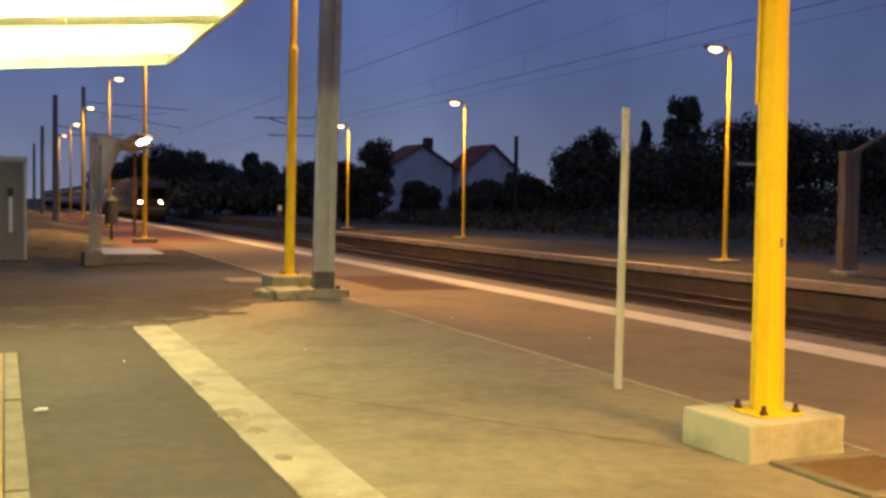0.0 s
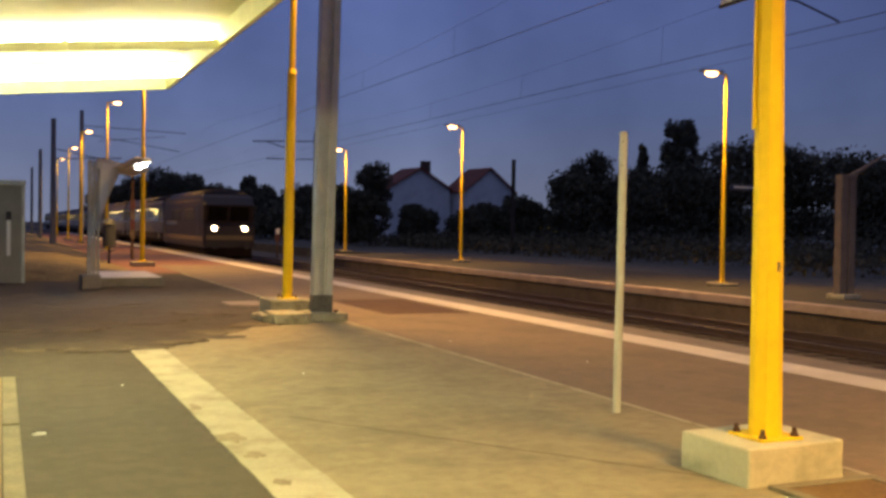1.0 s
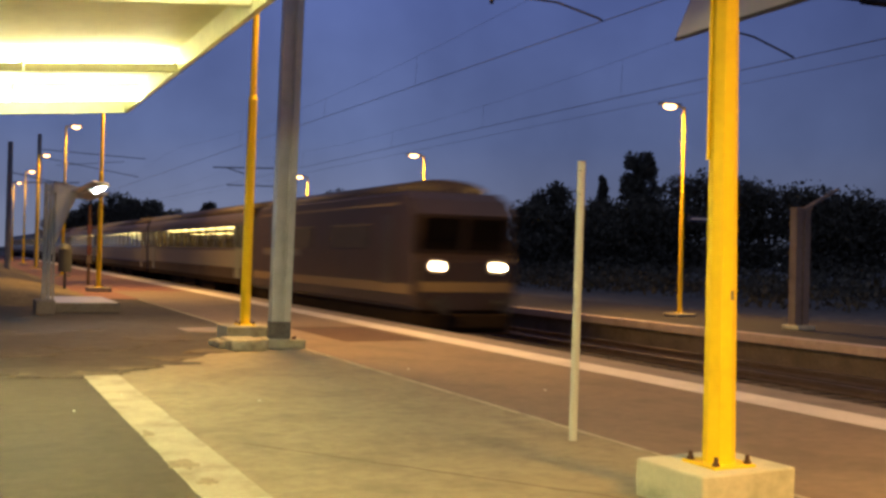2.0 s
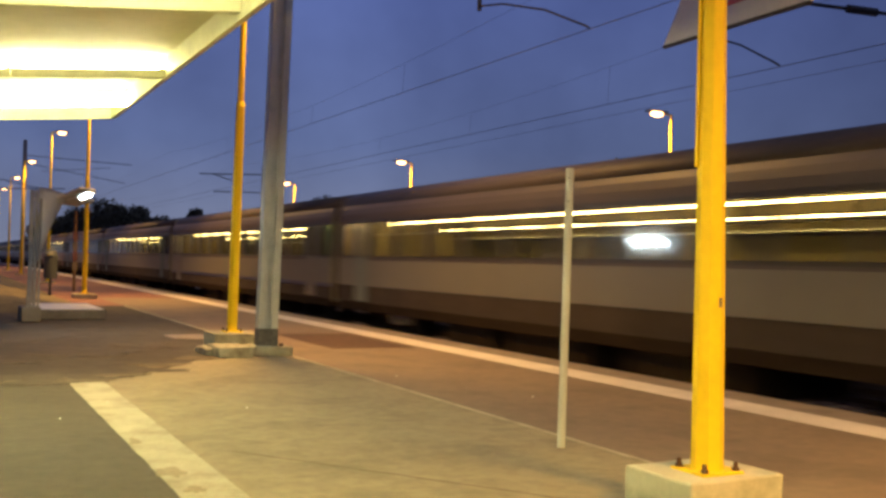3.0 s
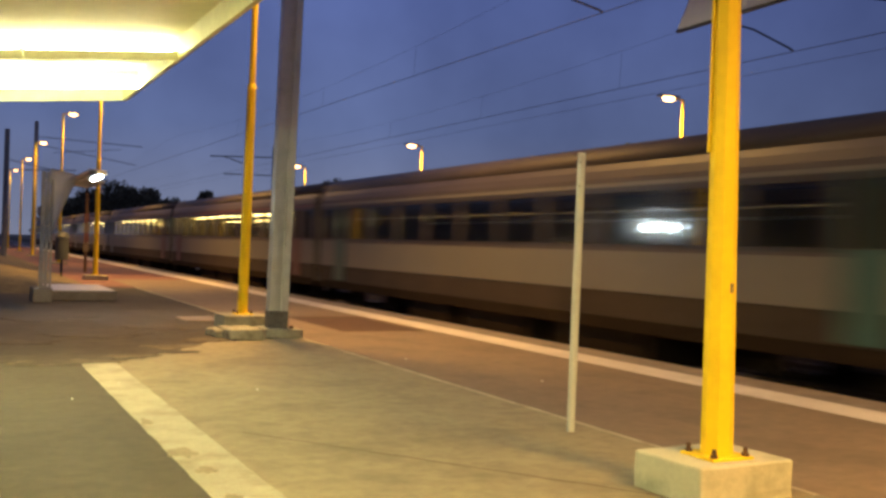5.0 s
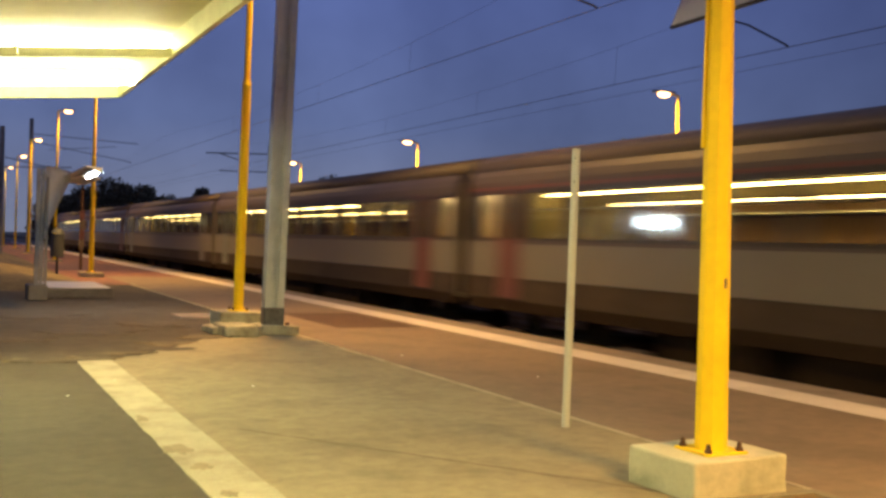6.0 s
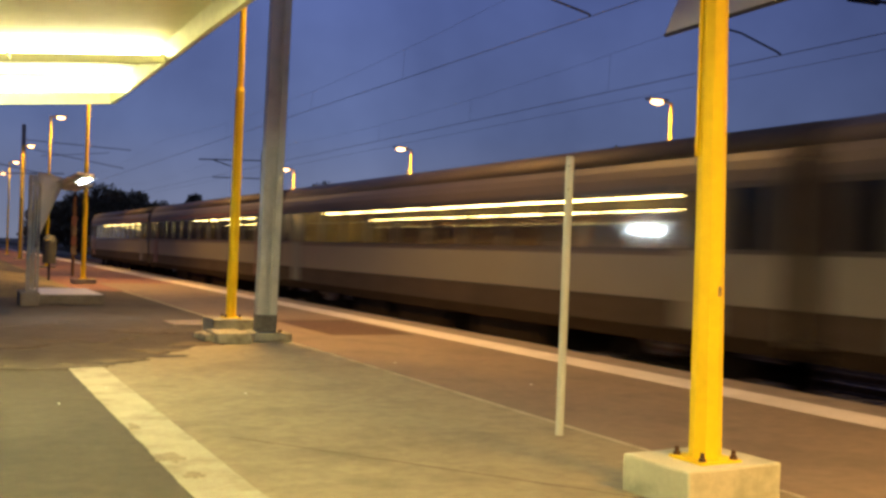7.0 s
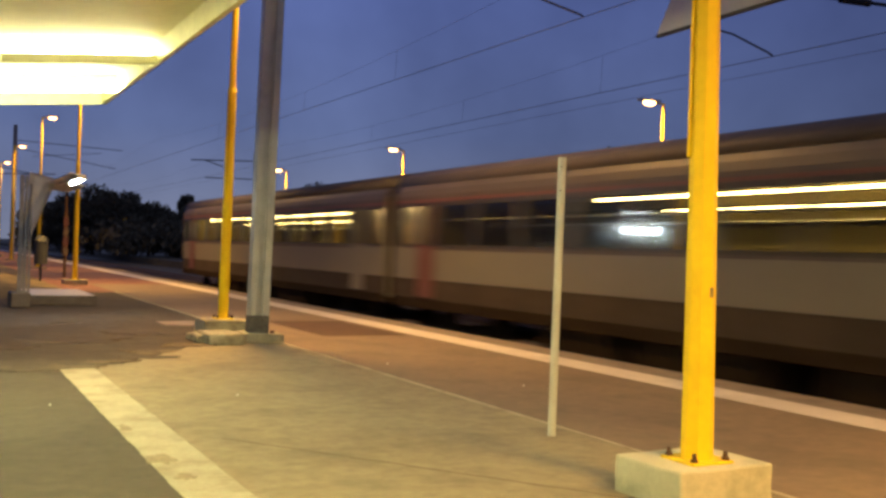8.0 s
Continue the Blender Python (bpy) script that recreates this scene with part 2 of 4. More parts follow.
# ---- shape helpers ----
def box(bm, x0, y0, z0, x1, y1, z1, bevel=0.0, m=None):
    vs = [bm.verts.new(p) for p in ((x0, y0, z0), (x1, y0, z0), (x1, y1, z0), (x0, y1, z0), (x0, y0, z1), (x1, y0, z1), (x1, y1, z1), (x0, y1, z1))]
    fs = [bm.faces.new([vs[i] for i in q]) for q in ((3, 2, 1, 0), (4, 5, 6, 7), (0, 1, 5, 4), (1, 2, 6, 5), (2, 3, 7, 6), (3, 0, 4, 7))]
    if bevel:
        made = bmesh.ops.bevel(bm, geom=list({e for f in fs for e in f.edges}), offset=bevel, segments=2, affect="EDGES", profile=0.5)
        vs = list({v for f in made["faces"] for v in f.verts} | {v for v in vs if v.is_valid})
    if m is not None:
        bmesh.ops.transform(bm, matrix=m, verts=[v for v in vs if v.is_valid])
    return vs


def rod(bm, a, b, r0, r1=None, n=10, spin=0.0):
    """A round or many-sided bar from a to b."""
    a, b = Vector(a), Vector(b)
    d = b - a
    q = d.to_track_quat("Z", "Y").to_matrix()
    rings = []
    for p, r in ((a, r0), (b, r0 if r1 is None else r1)):
        rings.append([bm.verts.new(p + q @ Vector((r * math.cos(spin + 2 * math.pi * i / n), r * math.sin(spin + 2 * math.pi * i / n), 0))) for i in range(n)])
    for i in range(n):
        bm.faces.new((rings[0][i], rings[0][(i + 1) % n], rings[1][(i + 1) % n], rings[1][i]))
    bm.faces.new(rings[0][::-1])
    bm.faces.new(rings[1])


def prism(bm, outline, y0, y1, cap=True):
    """An outline of (x, z) drawn out along y."""
    a = [bm.verts.new((x, y0, z)) for x, z in outline]
    b = [bm.verts.new((x, y1, z)) for x, z in outline]
    n = len(outline)
    for i in range(n):
        bm.faces.new((a[i], a[(i + 1) % n], b[(i + 1) % n], b[i]))
    if cap:
        bm.faces.new(a[::-1])
        bm.faces.new(b)


def crumble(bm, depth):
    """Chip and wear the upper edges and faces of a block."""
    bmesh.ops.subdivide_edges(bm, edges=bm.edges[:], cuts=3, use_grid_fill=True)
    for v in bm.verts:
        if v.co.z > 0.02:
            v.co += depth * Vector((noise.noise(v.co * 4.0), noise.noise(v.co * 4.3 + Vector((9, 0, 0))), min(0.0, noise.noise(v.co * 3.7 + Vector((0, 9, 0))))))


def made(name, bm, mat, smooth=False):
    bmesh.ops.recalc_face_normals(bm, faces=bm.faces)
    me = bpy.data.meshes.new(name)
    bm.to_mesh(me)
    bm.free()
    me.materials.append(mat)
    if smooth:
        for p in me.polygons:
            p.use_smooth = True
    return me


def part(name, bm, mat, parent, label="", smooth=False):
    ob = new(name, made(name, bm, mat, smooth))
    ob.parent = parent
    if label:
        ob["label"] = label
    return ob


def box_part(name, parent, mat, *dims, bevel=0.0, label=""):
    bm = bmesh.new()
    box(bm, *dims, bevel=bevel)
    return part(name, bm, mat, parent, label)


def thing(name, m, label, category, group=""):
    ob = new(name)
    ob.empty_display_size = 0.2
    ob.matrix_world = m
    return tagged(ob, label, category, group)


def slab(name, mat, x0, y0, z0, x1, y1, z1, label):
    bm = bmesh.new()
    box(bm, x0, y0, z0, x1, y1, z1)
    return tagged(new(name, made(name, bm, mat)), label, "ground", kind="structure")


def spot(name, place, watts, colour, size=146, radius=0.4):
    d = bpy.data.lights.new(name, "SPOT")
    d.energy, d.color, d.spot_size, d.spot_blend, d.shadow_soft_size = watts, colour, radians(size), 0.9, radius
    ob = new(name, d)
    ob.matrix_world = pose(*place)
    return ob


# ---- ground, platforms, track bed ----
EDGE, FAR = 10.12, 17.55
slab("ground", M_FIELD, -1500, -1500, -2.2, 1500, 3000, -1.0, "dark grassy ground reaching the horizon")
slab("ground_far_side", M_FIELD, 24.0, -400, -0.999, 1500, 2000, -0.25, "dark rough grass behind the far platform")
slab("platform_core", M_WALLFACE, -40, -60, -0.999, EDGE - 0.12, 175, -0.06, "stained concrete wall under the near platform")
slab("pavement_dark", M_ASPHALT_DARK, -40, -60, -0.058, 1.61, 14.15, 0.0, "smooth dark grey asphalt under the canopy")
slab("pavement_strip", M_ASPHALT_PALE, 1.612, -60, -0.058, 2.018, 14.72, 0.0, "asphalt under the painted strip")


def painted_strip(x0, x1, y0, y1, wear):
    """A thick old paint strip whose edges have crumbled unevenly."""
    bm = bmesh.new()
    n = 420
    rows = []
    for k in range(n + 1):
        y = y0 + (y1 - y0) * k / n
        a = x0 + wear * (0.4 + noise.noise(Vector((y * 2.1, 1.0, 0.0))) + 0.6 * noise.noise(Vector((y * 9.0, 4.0, 0.0))))
        b = x1 - wear * (0.4 + noise.noise(Vector((y * 2.3, 7.0, 0.0))) + 0.6 * noise.noise(Vector((y * 8.0, 9.0, 0.0))))
        rows.append([bm.verts.new(q) for q in ((a, y, 0.0), (a + 0.004, y, 0.008), (b - 0.004, y, 0.008), (b, y, 0.0))])
    for r0, r1 in zip(rows, rows[1:]):
        for k in range(3):
            bm.faces.new((r0[k], r0[k + 1], r1[k + 1], r1[k]))
    tagged(new("painted_strip", made("painted_strip", bm, M_STRIP)), "worn cream painted strip along the asphalt", "marking", kind="structure")


painted_strip(1.565, 2.03, -14, 14.74, 0.013)


def pale_pavement():
    """The pale asphalt, whose far edge runs aslant to the mast's footing and has worn ragged."""
    knots = ((2.02, 14.74), (2.7, 15.35), (3.5, 16.5), (4.2, 17.7), (4.8, 19.4), (5.6, 21.5))
    edge = []
    for (x0, y0), (x1, y1) in zip(knots, knots[1:]):
        for k in range(14):
            u = k / 14
            x, y = x0 + (x1 - x0) * u, y0 + (y1 - y0) * u
            edge.append((x, y + 0.45 * noise.noise(Vector((x * 2.2, 3.0, 0.0))) + 0.22 * noise.noise(Vector((x * 8.0, 5.0, 0.0)))))
    edge = [(2.02, 14.74)] + edge[1:] + [(5.60, 21.5)]
    bm = bmesh.new()
    near, far_top, far_low = [], [], []
    for x, y in edge:
        near.append(bm.verts.new((x, -60, 0.0)))
        far_top.append(bm.verts.new((x, y, 0.0)))
        far_low.append(bm.verts.new((x, y + 0.02, -0.03)))
    for k in range(len(edge) - 1):
        bm.faces.new((near[k], near[k + 1], far_top[k + 1], far_top[k]))
        bm.faces.new((far_top[k], far_top[k + 1], far_low[k + 1], far_low[k]))
    tagged(new("pavement_pale", made("pavement_pale", bm, M_ASPHALT_PALE)), "pale worn asphalt lit by the canopy", "ground", kind="structure")


pale_pavement()
slab("pavement_seam", M_STRIP, 5.602, -60, -0.058, 5.655, 36.0, 0.004, "thin pale joint between two asphalts")
slab("pavement_platform_far", M_REDSAND, 5.657, 43.002, -0.058, 8.80, 175, 0.0, "reddish sanded surface at the platform's far part")
slab("pavement_platform", M_ASPHALT_PLAT, 5.657, -60, -0.058, 8.80, 43.0, 0.0, "purple-brown asphalt of the near platform")
slab("pavement_line", M_LINE, 8.802, -60, -0.058, 9.43, 175, 0.004, "broad worn white warning line")
slab("platform_coping", M_COPING, 9.432, -60, -0.18, EDGE, 175, 0.0, "grey concrete coping along the platform edge")
slab("pavement_rough", M_ASPHALT_ROUGH, -40, 15.602, -0.058, 5.60, 36.0, -0.006, "rough brown patched asphalt beyond the canopy")
slab("pavement_rough_corner", M_ASPHALT_ROUGH, -40, 14.152, -0.058, 1.61, 15.60, -0.002, "rough brown patched asphalt beyond the canopy")
slab("pavement_rough_end", M_ASPHALT_ROUGH, 1.612, 14.722, -0.058, 5.60, 15.60, -0.006, "rough brown patched asphalt beyond the strip")
slab("pavement_red", M_REDSAND, -40, 36.002, -0.058, 5.655, 175, -0.002, "reddish sanded surface at the platform's far part")
slab("pavement_patch", M_PATCH, 6.86, 18.95, -0.02, 8.62, 22.85, 0.004, "dark brown rectangular asphalt repair")
slab("pavement_slab", M_COPING, 4.4, 21.6, -0.02, 5.2, 22.8, 0.01, "pale concrete slab let into the asphalt")
slab("track_bed", M_BALLAST, EDGE - 0.118, -400, -0.998, FAR + 0.118, 700, -0.74, "dark brown ballast between the platforms")
slab("far_platform_core", M_WALLFACE, FAR + 0.12, -200, -0.998, 24.0, 60, -0.06, "stained concrete wall of the far platform")
slab("far_platform_coping", material("far_coping", (0.40, 0.31, 0.26), 0.8, grain=30, vary=0.2, stain=0.4), FAR, -200, -0.2, FAR + 0.42, 60, 0.0, "pale worn coping of the far platform")
slab("far_platform_top", material("far_platform_asphalt", (0.034, 0.028, 0.020), 0.9, grain=40, vary=0.4, bump=0.6, stain=0.5), FAR + 0.422, -200, -0.058, 24.0, 60, -0.002, "dark asphalt of the far platform")


def drift(cx, cy, rx, ry, seed, mat, label):
    """A thin, ragged-edged smear of dirt lying on the asphalt."""
    rng = random.Random(seed)
    bm = bmesh.new()
    n = 44
    low, top = [], []
    for k in range(n):
        a = 2 * math.pi * k / n
        r = 0.72 + 0.5 * noise.noise(Vector((math.cos(a) * 1.6 + seed, math.sin(a) * 1.6, seed))) + rng.uniform(-0.07, 0.07)
        low.append(bm.verts.new((cx + rx * r * math.cos(a), cy + ry * r * math.sin(a), -0.008)))
        top.append(bm.verts.new((cx + rx * r * 0.95 * math.cos(a), cy + ry * r * 0.95 * math.sin(a), 0.004 + 0.0009 * (seed % 17))))
    for k in range(n):
        bm.faces.new((low[k], low[(k + 1) % n], top[(k + 1) % n], top[k]))
    bm.faces.new(top)
    tagged(new("dirt", made("dirt", bm, mat)), label, "dirt", "drifts of dirt", "stuff")


for i, (cx, cy, rx, ry) in enumerate(((1.0, 15.1, 1.8, 0.6), (2.3, 18.6, 1.3, 0.7), (3.6, 20.2, 1.0, 0.8), (1.6, 22.5, 1.4, 1.1), (0.9, 17.4, 1.0, 0.4))):
    drift(cx, cy, rx, ry, i + 2, M_ASPHALT_ROUGH if i % 2 else M_DIRT, "ragged smear of brown dirt on the asphalt")
rng = random.Random(21)
for i in range(16):
    u = (i + 0.5) / 16
    cx, cy = (0.4 + 3.4 * u, 14.5 + 0.15 * u) if u < 0.5 else (2.1 + 4.4 * (u - 0.5), 14.7 + 6.2 * (u - 0.5))
    drift(cx + rng.uniform(-0.2, 0.2), cy + rng.uniform(-0.1, 0.5), rng.uniform(0.25, 0.6), rng.uniform(0.12, 0.4), 41 + i, (M_SAND, M_DIRT, M_SAND)[i % 3], "ragged smear of trodden sand at the asphalt's edge")
for i, (cx, cy, rx, ry) in enumerate(((1.67, 8.25, 0.13, 0.26), (1.72, 7.55, 0.10, 0.13), (1.64, 9.7, 0.06, 0.22), (1.70, 6.7, 0.07, 0.12))):
    drift(cx, cy, rx, ry, 42 + i, M_WORN, "worn brown patch in the painted strip")
bm = bmesh.new()
for k in range(46):
    u0, u1 = k / 46, (k + 1) / 46
    pa, pb = [(2.35 + 2.5 * u, 9.0 - 3.6 * u + 0.05 * noise.noise(Vector((u * 14, 3, 1)))) for u in (u0, u1)]
    w = 0.008 + 0.006 * noise.noise(Vector((u0 * 20, 0, 5)))
    vs = [bm.verts.new((*q, 0.003)) for q in ((pa[0] - w, pa[1] - w), (pa[0] + w, pa[1] + w), (pb[0] + w, pb[1] + w), (pb[0] - w, pb[1] - w))]
    bm.faces.new(vs)
tagged(new("crack", made("crack", bm, M_PATCH)), "thin dark crack sealed across the pale asphalt", "crack", kind="structure")


def bank():
    """A low grassy bank behind the shelter, uneven on top."""
    bm = bmesh.new()
    nx, ny = 16, 60
    grid = [[None] * (ny + 1) for _ in range(nx + 1)]
    for i in range(nx + 1):
        for j in range(ny + 1):
            x, y = -14 + 18.5 * i / nx, 31.5 + 110 * j / ny
            rise = min(1.0, (4.5 - x) / 2.5, (y - 31.5) / 3.0, (141.5 - y) / 4.0)
            grid[i][j] = bm.verts.new((x, y, -0.05 + max(0, rise) * (0.42 + 0.16 * noise.noise(Vector((x * 0.8, y * 0.5, 0))))))
    for i in range(nx):
        for j in range(ny):
            bm.faces.new((grid[i][j], grid[i + 1][j], grid[i + 1][j + 1], grid[i][j + 1]))
    tagged(new("ground_bank", made("ground_bank", bm, M_GRASS, True)), "low bank of dry brownish grass", "ground", kind="structure")


bank()


def rails():
    for cx in (11.70, 15.95):
        for s in (-0.7175, 0.7175):
            bm = bmesh.new()
            x = cx + s
            prism(bm, [(x - 0.075, -0.72), (x + 0.075, -0.72), (x + 0.075, -0.70), (x + 0.015, -0.68), (x + 0.015, -0.60), (x + 0.036, -0.59), (x + 0.036, -0.55), (x - 0.036, -0.55), (x - 0.036, -0.59), (x - 0.015, -0.60), (x - 0.015, -0.68), (x - 0.075, -0.70)], -300, 600)
            tagged(new("rail", made("rail", bm, M_RAIL)), "worn steel rail with a bright running top", "rail", "rails", "structure")
        bm = bmesh.new()
        for k in range(170):
            y = -20 + 0.6 * k
            box(bm, cx - 1.25, y, -0.80, cx + 1.25, y + 0.24, -0.722)
        tagged(new("sleepers", made("sleepers", bm, M_BALLAST)), "row of grimy concrete sleepers in the ballast", "sleepers", kind="stuff")


rails()

# ---- canopy over the viewer, and plain closing walls out of view ----
SLOPE, CAN_X, CAN_Y, CAN_Z = 0.095, 2.02, 14.15, 3.475


def canopy():
    def tilted(z, x):
        return z + SLOPE * (x - CAN_X)

    def slanted(name, x0, x1, y0, y1, low, high, mat):
        bm = bmesh.new()
        for v in box(bm, x0, y0, low, x1, y1, high):
            v.co.z = tilted(v.co.z, v.co.x)
        return made(name, bm, mat)

    roof = tagged(new("ceiling", slanted("ceiling", -6, CAN_X - 0.06, -14, CAN_Y - 0.06, CAN_Z + 0.20, CAN_Z + 0.30, M_CANOPY)), "cream canopy deck sloping up towards the track", "canopy", kind="structure")
    for name, x0, x1, y0, y1, low, high, mat in (
            ("fascia", CAN_X - 0.058, CAN_X, -14, CAN_Y, CAN_Z, CAN_Z + 0.33, M_CANOPYBEAM),
            ("fascia", -6, CAN_X - 0.06, CAN_Y - 0.058, CAN_Y, CAN_Z, CAN_Z + 0.33, M_CANOPYBEAM)):
        tagged(new("canopy_fascia", slanted(name, x0, x1, y0, y1, low, high, mat)), "cream painted fascia edging the canopy", "trim", kind="structure")
    for k in range(8):
        y = 10.72 - 3.08 * k
        tagged(new("canopy_beam", slanted("beam", -6, CAN_X - 0.06, y - 0.045, y + 0.045, CAN_Z + 0.05, CAN_Z + 0.198, M_CANOPYBEAM)), "cream steel beam under the canopy deck", "beam", "canopy beams", "structure")
    for y, starts in ((12.75, (-2.26, -0.85, 0.56)), (6.3, (-2.0, 0.3)), (3.4, (0.62,)), (-4.2, (0.62,))):
        for x0 in starts:
            lamp = thing("ceiling_light", pose(x0, y, tilted(CAN_Z + 0.01, x0), 0, -5.4, 0), "slim fluorescent fitting lit warm white under the canopy", "lamp", "canopy lights")
            box_part("tray", lamp, M_WHITE, 0, -0.025, 0.035, 1.40, 0.025, 0.185, bevel=0.01)
            bm = bmesh.new()
            rod(bm, (0.01, -0.035, 0.012), (1.39, -0.035, 0.012), 0.02)
            part("tube", bm, M_TUBE, lamp, "glowing warm white tube")
            bm = bmesh.new()
            rod(bm, (0.01, 0.035, 0.012), (1.39, 0.035, 0.012), 0.02)
            part("tube", bm, M_TUBE, lamp, "glowing warm white tube")
    for x0 in (-2.29, -0.87, 0.55):
        lamp = thing("trough_light", pose(x0, 10.5, tilted(CAN_Z + 0.01, x0), 0, -5.4, 0), "cream trough fitting throwing warm light up at the canopy", "lamp", "canopy trough lights")
        box_part("trough", lamp, M_CANOPYBEAM, 0, -0.05, -0.025, 1.417, 0.02, 0.065, bevel=0.004)
        bm = bmesh.new()
        rod(bm, (0.02, 0.07, 0.09), (1.39, 0.07, 0.09), 0.02)
        part("tube", bm, M_TUBE_DIM, lamp, "glowing warm white tube")
        for x in (0.1, 1.2):
            box_part("bracket", lamp, M_CANOPYBEAM, x, 0.021, 0.0, x + 0.04, 0.16, 0.03)


canopy()
# Two unseen walls, added to close off the left side.
slab("wall_station", M_RENDER, -6.3, -14, 0.0, -5.9, 12.0, 4.2, "plain rendered closing wall, added out of view")["category"] = "wall"
slab("wall_boundary", M_WALLFACE, -14.4, 12.5, -0.06, -14.0, 220, 7.0, "plain dark closing wall, added out of view")["category"] = "wall"
kerb = tagged(new("kerb"), "pale worn paving edge in front of the station", "kerb", kind="structure")
for k in range(27):
    stone = box_part("kerb_stone", kerb, M_KERB, -0.0, 12.1 - 0.96 * (k + 1) + 0.006, 0.0, 0.13, 12.1 - 0.96 * k, 0.028 + 0.006 * (k % 3), bevel=0.006)


paving = tagged(new("paving"), "ochre paving tiles in front of the station", "paving", kind="structure")
bm = bmesh.new()
box(bm, 0, 0, 0, 0.394, 0.394, 0.026, bevel=0.004)
tile_mesh = made("tile", bm, M_PAVER)
for i in range(3):
    for j in range(36):
        tile = new("tile", tile_mesh)
        tile.parent = paving
        tile.matrix_world = pose(-0.405 - 0.4 * i, 11.7 - 0.4 * j, 0.001 + 0.002 * ((i * 5 + j * 7) % 3))


# ---- lamp posts ----
def lamp_post(place, height, head_turn, r=0.10, block=(0.9, 0.9, 0.33), joint=5.0, far=False, lit=True, watts=SODIUM_WATTS, lean=0.0):
    x, y, z = place
    post = thing("lamp_post", pose(x, y, z, 0, lean, 0), "yellow painted steel lamp post with a lit sodium lamp" if lit else "yellow painted steel lamp post", "lamp post", "far platform lamps" if far else "near platform lamps")
    bw, bd, bh = block
    bm = bmesh.new()
    box(bm, -bw / 2, -bd / 2, 0, bw / 2, bd / 2, bh, bevel=0.02)
    part("footing", bm, M_OLDCONC, post, "weathered concrete footing")
    bm = bmesh.new()
    rod(bm, (0, 0, bh + 0.022), (0, 0, joint), r, r * 0.86, 8, math.pi / 8)
    rod(bm, (0, 0, joint - 0.04), (0, 0, joint + 0.05), r * 0.93, r * 0.75, 8, math.pi / 8)
    part("shaft", bm, M_YELLOW, post)
    bm = bmesh.new()
    rod(bm, (0, 0, joint), (0, 0, height), r * 0.66, r * 0.5, 10)
    dx = math.cos(radians(head_turn))
    dy = math.sin(radians(head_turn))
    rod(bm, (0, 0, height - 0.03), (0.35 * dx, 0.35 * dy, height + 0.02), r * 0.4, r * 0.35, 8)
    part("upper_shaft", bm, M_YELLOW, post)
    bm = bmesh.new()
    box(bm, -r * 1.7, -r * 1.7, bh, r * 1.7, r * 1.7, bh + 0.02, bevel=0.004)
    part("base_plate", bm, M_YELLOW, post)
    for sx in (-1, 1):
        for sy in (-1, 1):
            bm = bmesh.new()
            rod(bm, (sx * r * 1.35, sy * r * 1.35, bh + 0.02), (sx * r * 1.35, sy * r * 1.35, bh + 0.075), 0.022, 0.018, 6)
            part("bolt", bm, M_RUST, post)
    bm = bmesh.new()
    prism(bm, [(-0.15, 0.0), (0.15, 0.0), (0.11, 0.055), (-0.11, 0.055)], -0.36, 0.36)
    bmesh.ops.rotate(bm, verts=bm.verts, cent=(0, 0, 0), matrix=Matrix.Rotation(radians(90), 3, "Z"))
    hb = part("housing", bm, M_LAMPHEAD, post)
    hb.matrix_local = pose(0.55 * dx, 0.55 * dy, height + 0.03, 0, 0, head_turn)
    bm = bmesh.new()
    bmesh.ops.create_uvsphere(bm, u_segments=12, v_segments=8, radius=1)
    bmesh.ops.scale(bm, vec=(0.23, 0.12, 0.09), verts=bm.verts)
    gl = part("bulb", bm, M_SODIUM, post, "glowing orange sodium bulb", True)
    gl.matrix_local = pose(0.55 * dx, 0.55 * dy, height - 0.02, 0, 0, head_turn)
    # The unseen lamp behind the viewer gets a wide source to blur its shadows.
    spot("sodium_light", (x + 0.55 * dx, y + 0.55 * dy, z + height - 0.12, 0, -(6 if far else 11) * dx, 0), watts, SODIUM, 172 if far else 146, 1.1 if y < 0 else 0.4)
    return post


# The first entry is an unseen lamp, added to brighten the near ground.
NEAR_LAMPS = ((5.9, -2.8, 0.30), (5.0, 19.4, 0.30), (5.06, 42.0, 0.18), (5.68, 64.0, 0.1), (5.69, 85.7, 0.1), (5.87, 105.4, 0.1), (5.75, 124.7, 0.1))
for x, y, bh in NEAR_LAMPS:
    lamp_post((x, y, 0.0), 8.7, 0, 0.098, (0.86, 0.86, bh), 4.60, watts=SODIUM_WATTS * (1.55 if y < 0 else 0.62 if y < 30 else 0.7 if y < 50 else 0.35), lean=0.6 if 0 < y < 30 else 0.0)
for x, y in ((20.6, 26.4), (20.6, 46.4), (20.4, 64.3)):
    lamp_post((x, y, 0.0), 6.55, 180, 0.078, (0.7, 0.7, 0.1), 3.9, far=True, watts=FAR_WATTS)
# Unseen fourth lamp, added to carry on the far row; kept dim.
lamp_post((20.6, 6.4, 0.0), 6.55, 180, 0.078, (0.7, 0.7, 0.1), 3.9, far=True, watts=FAR_WATTS * 0.3)


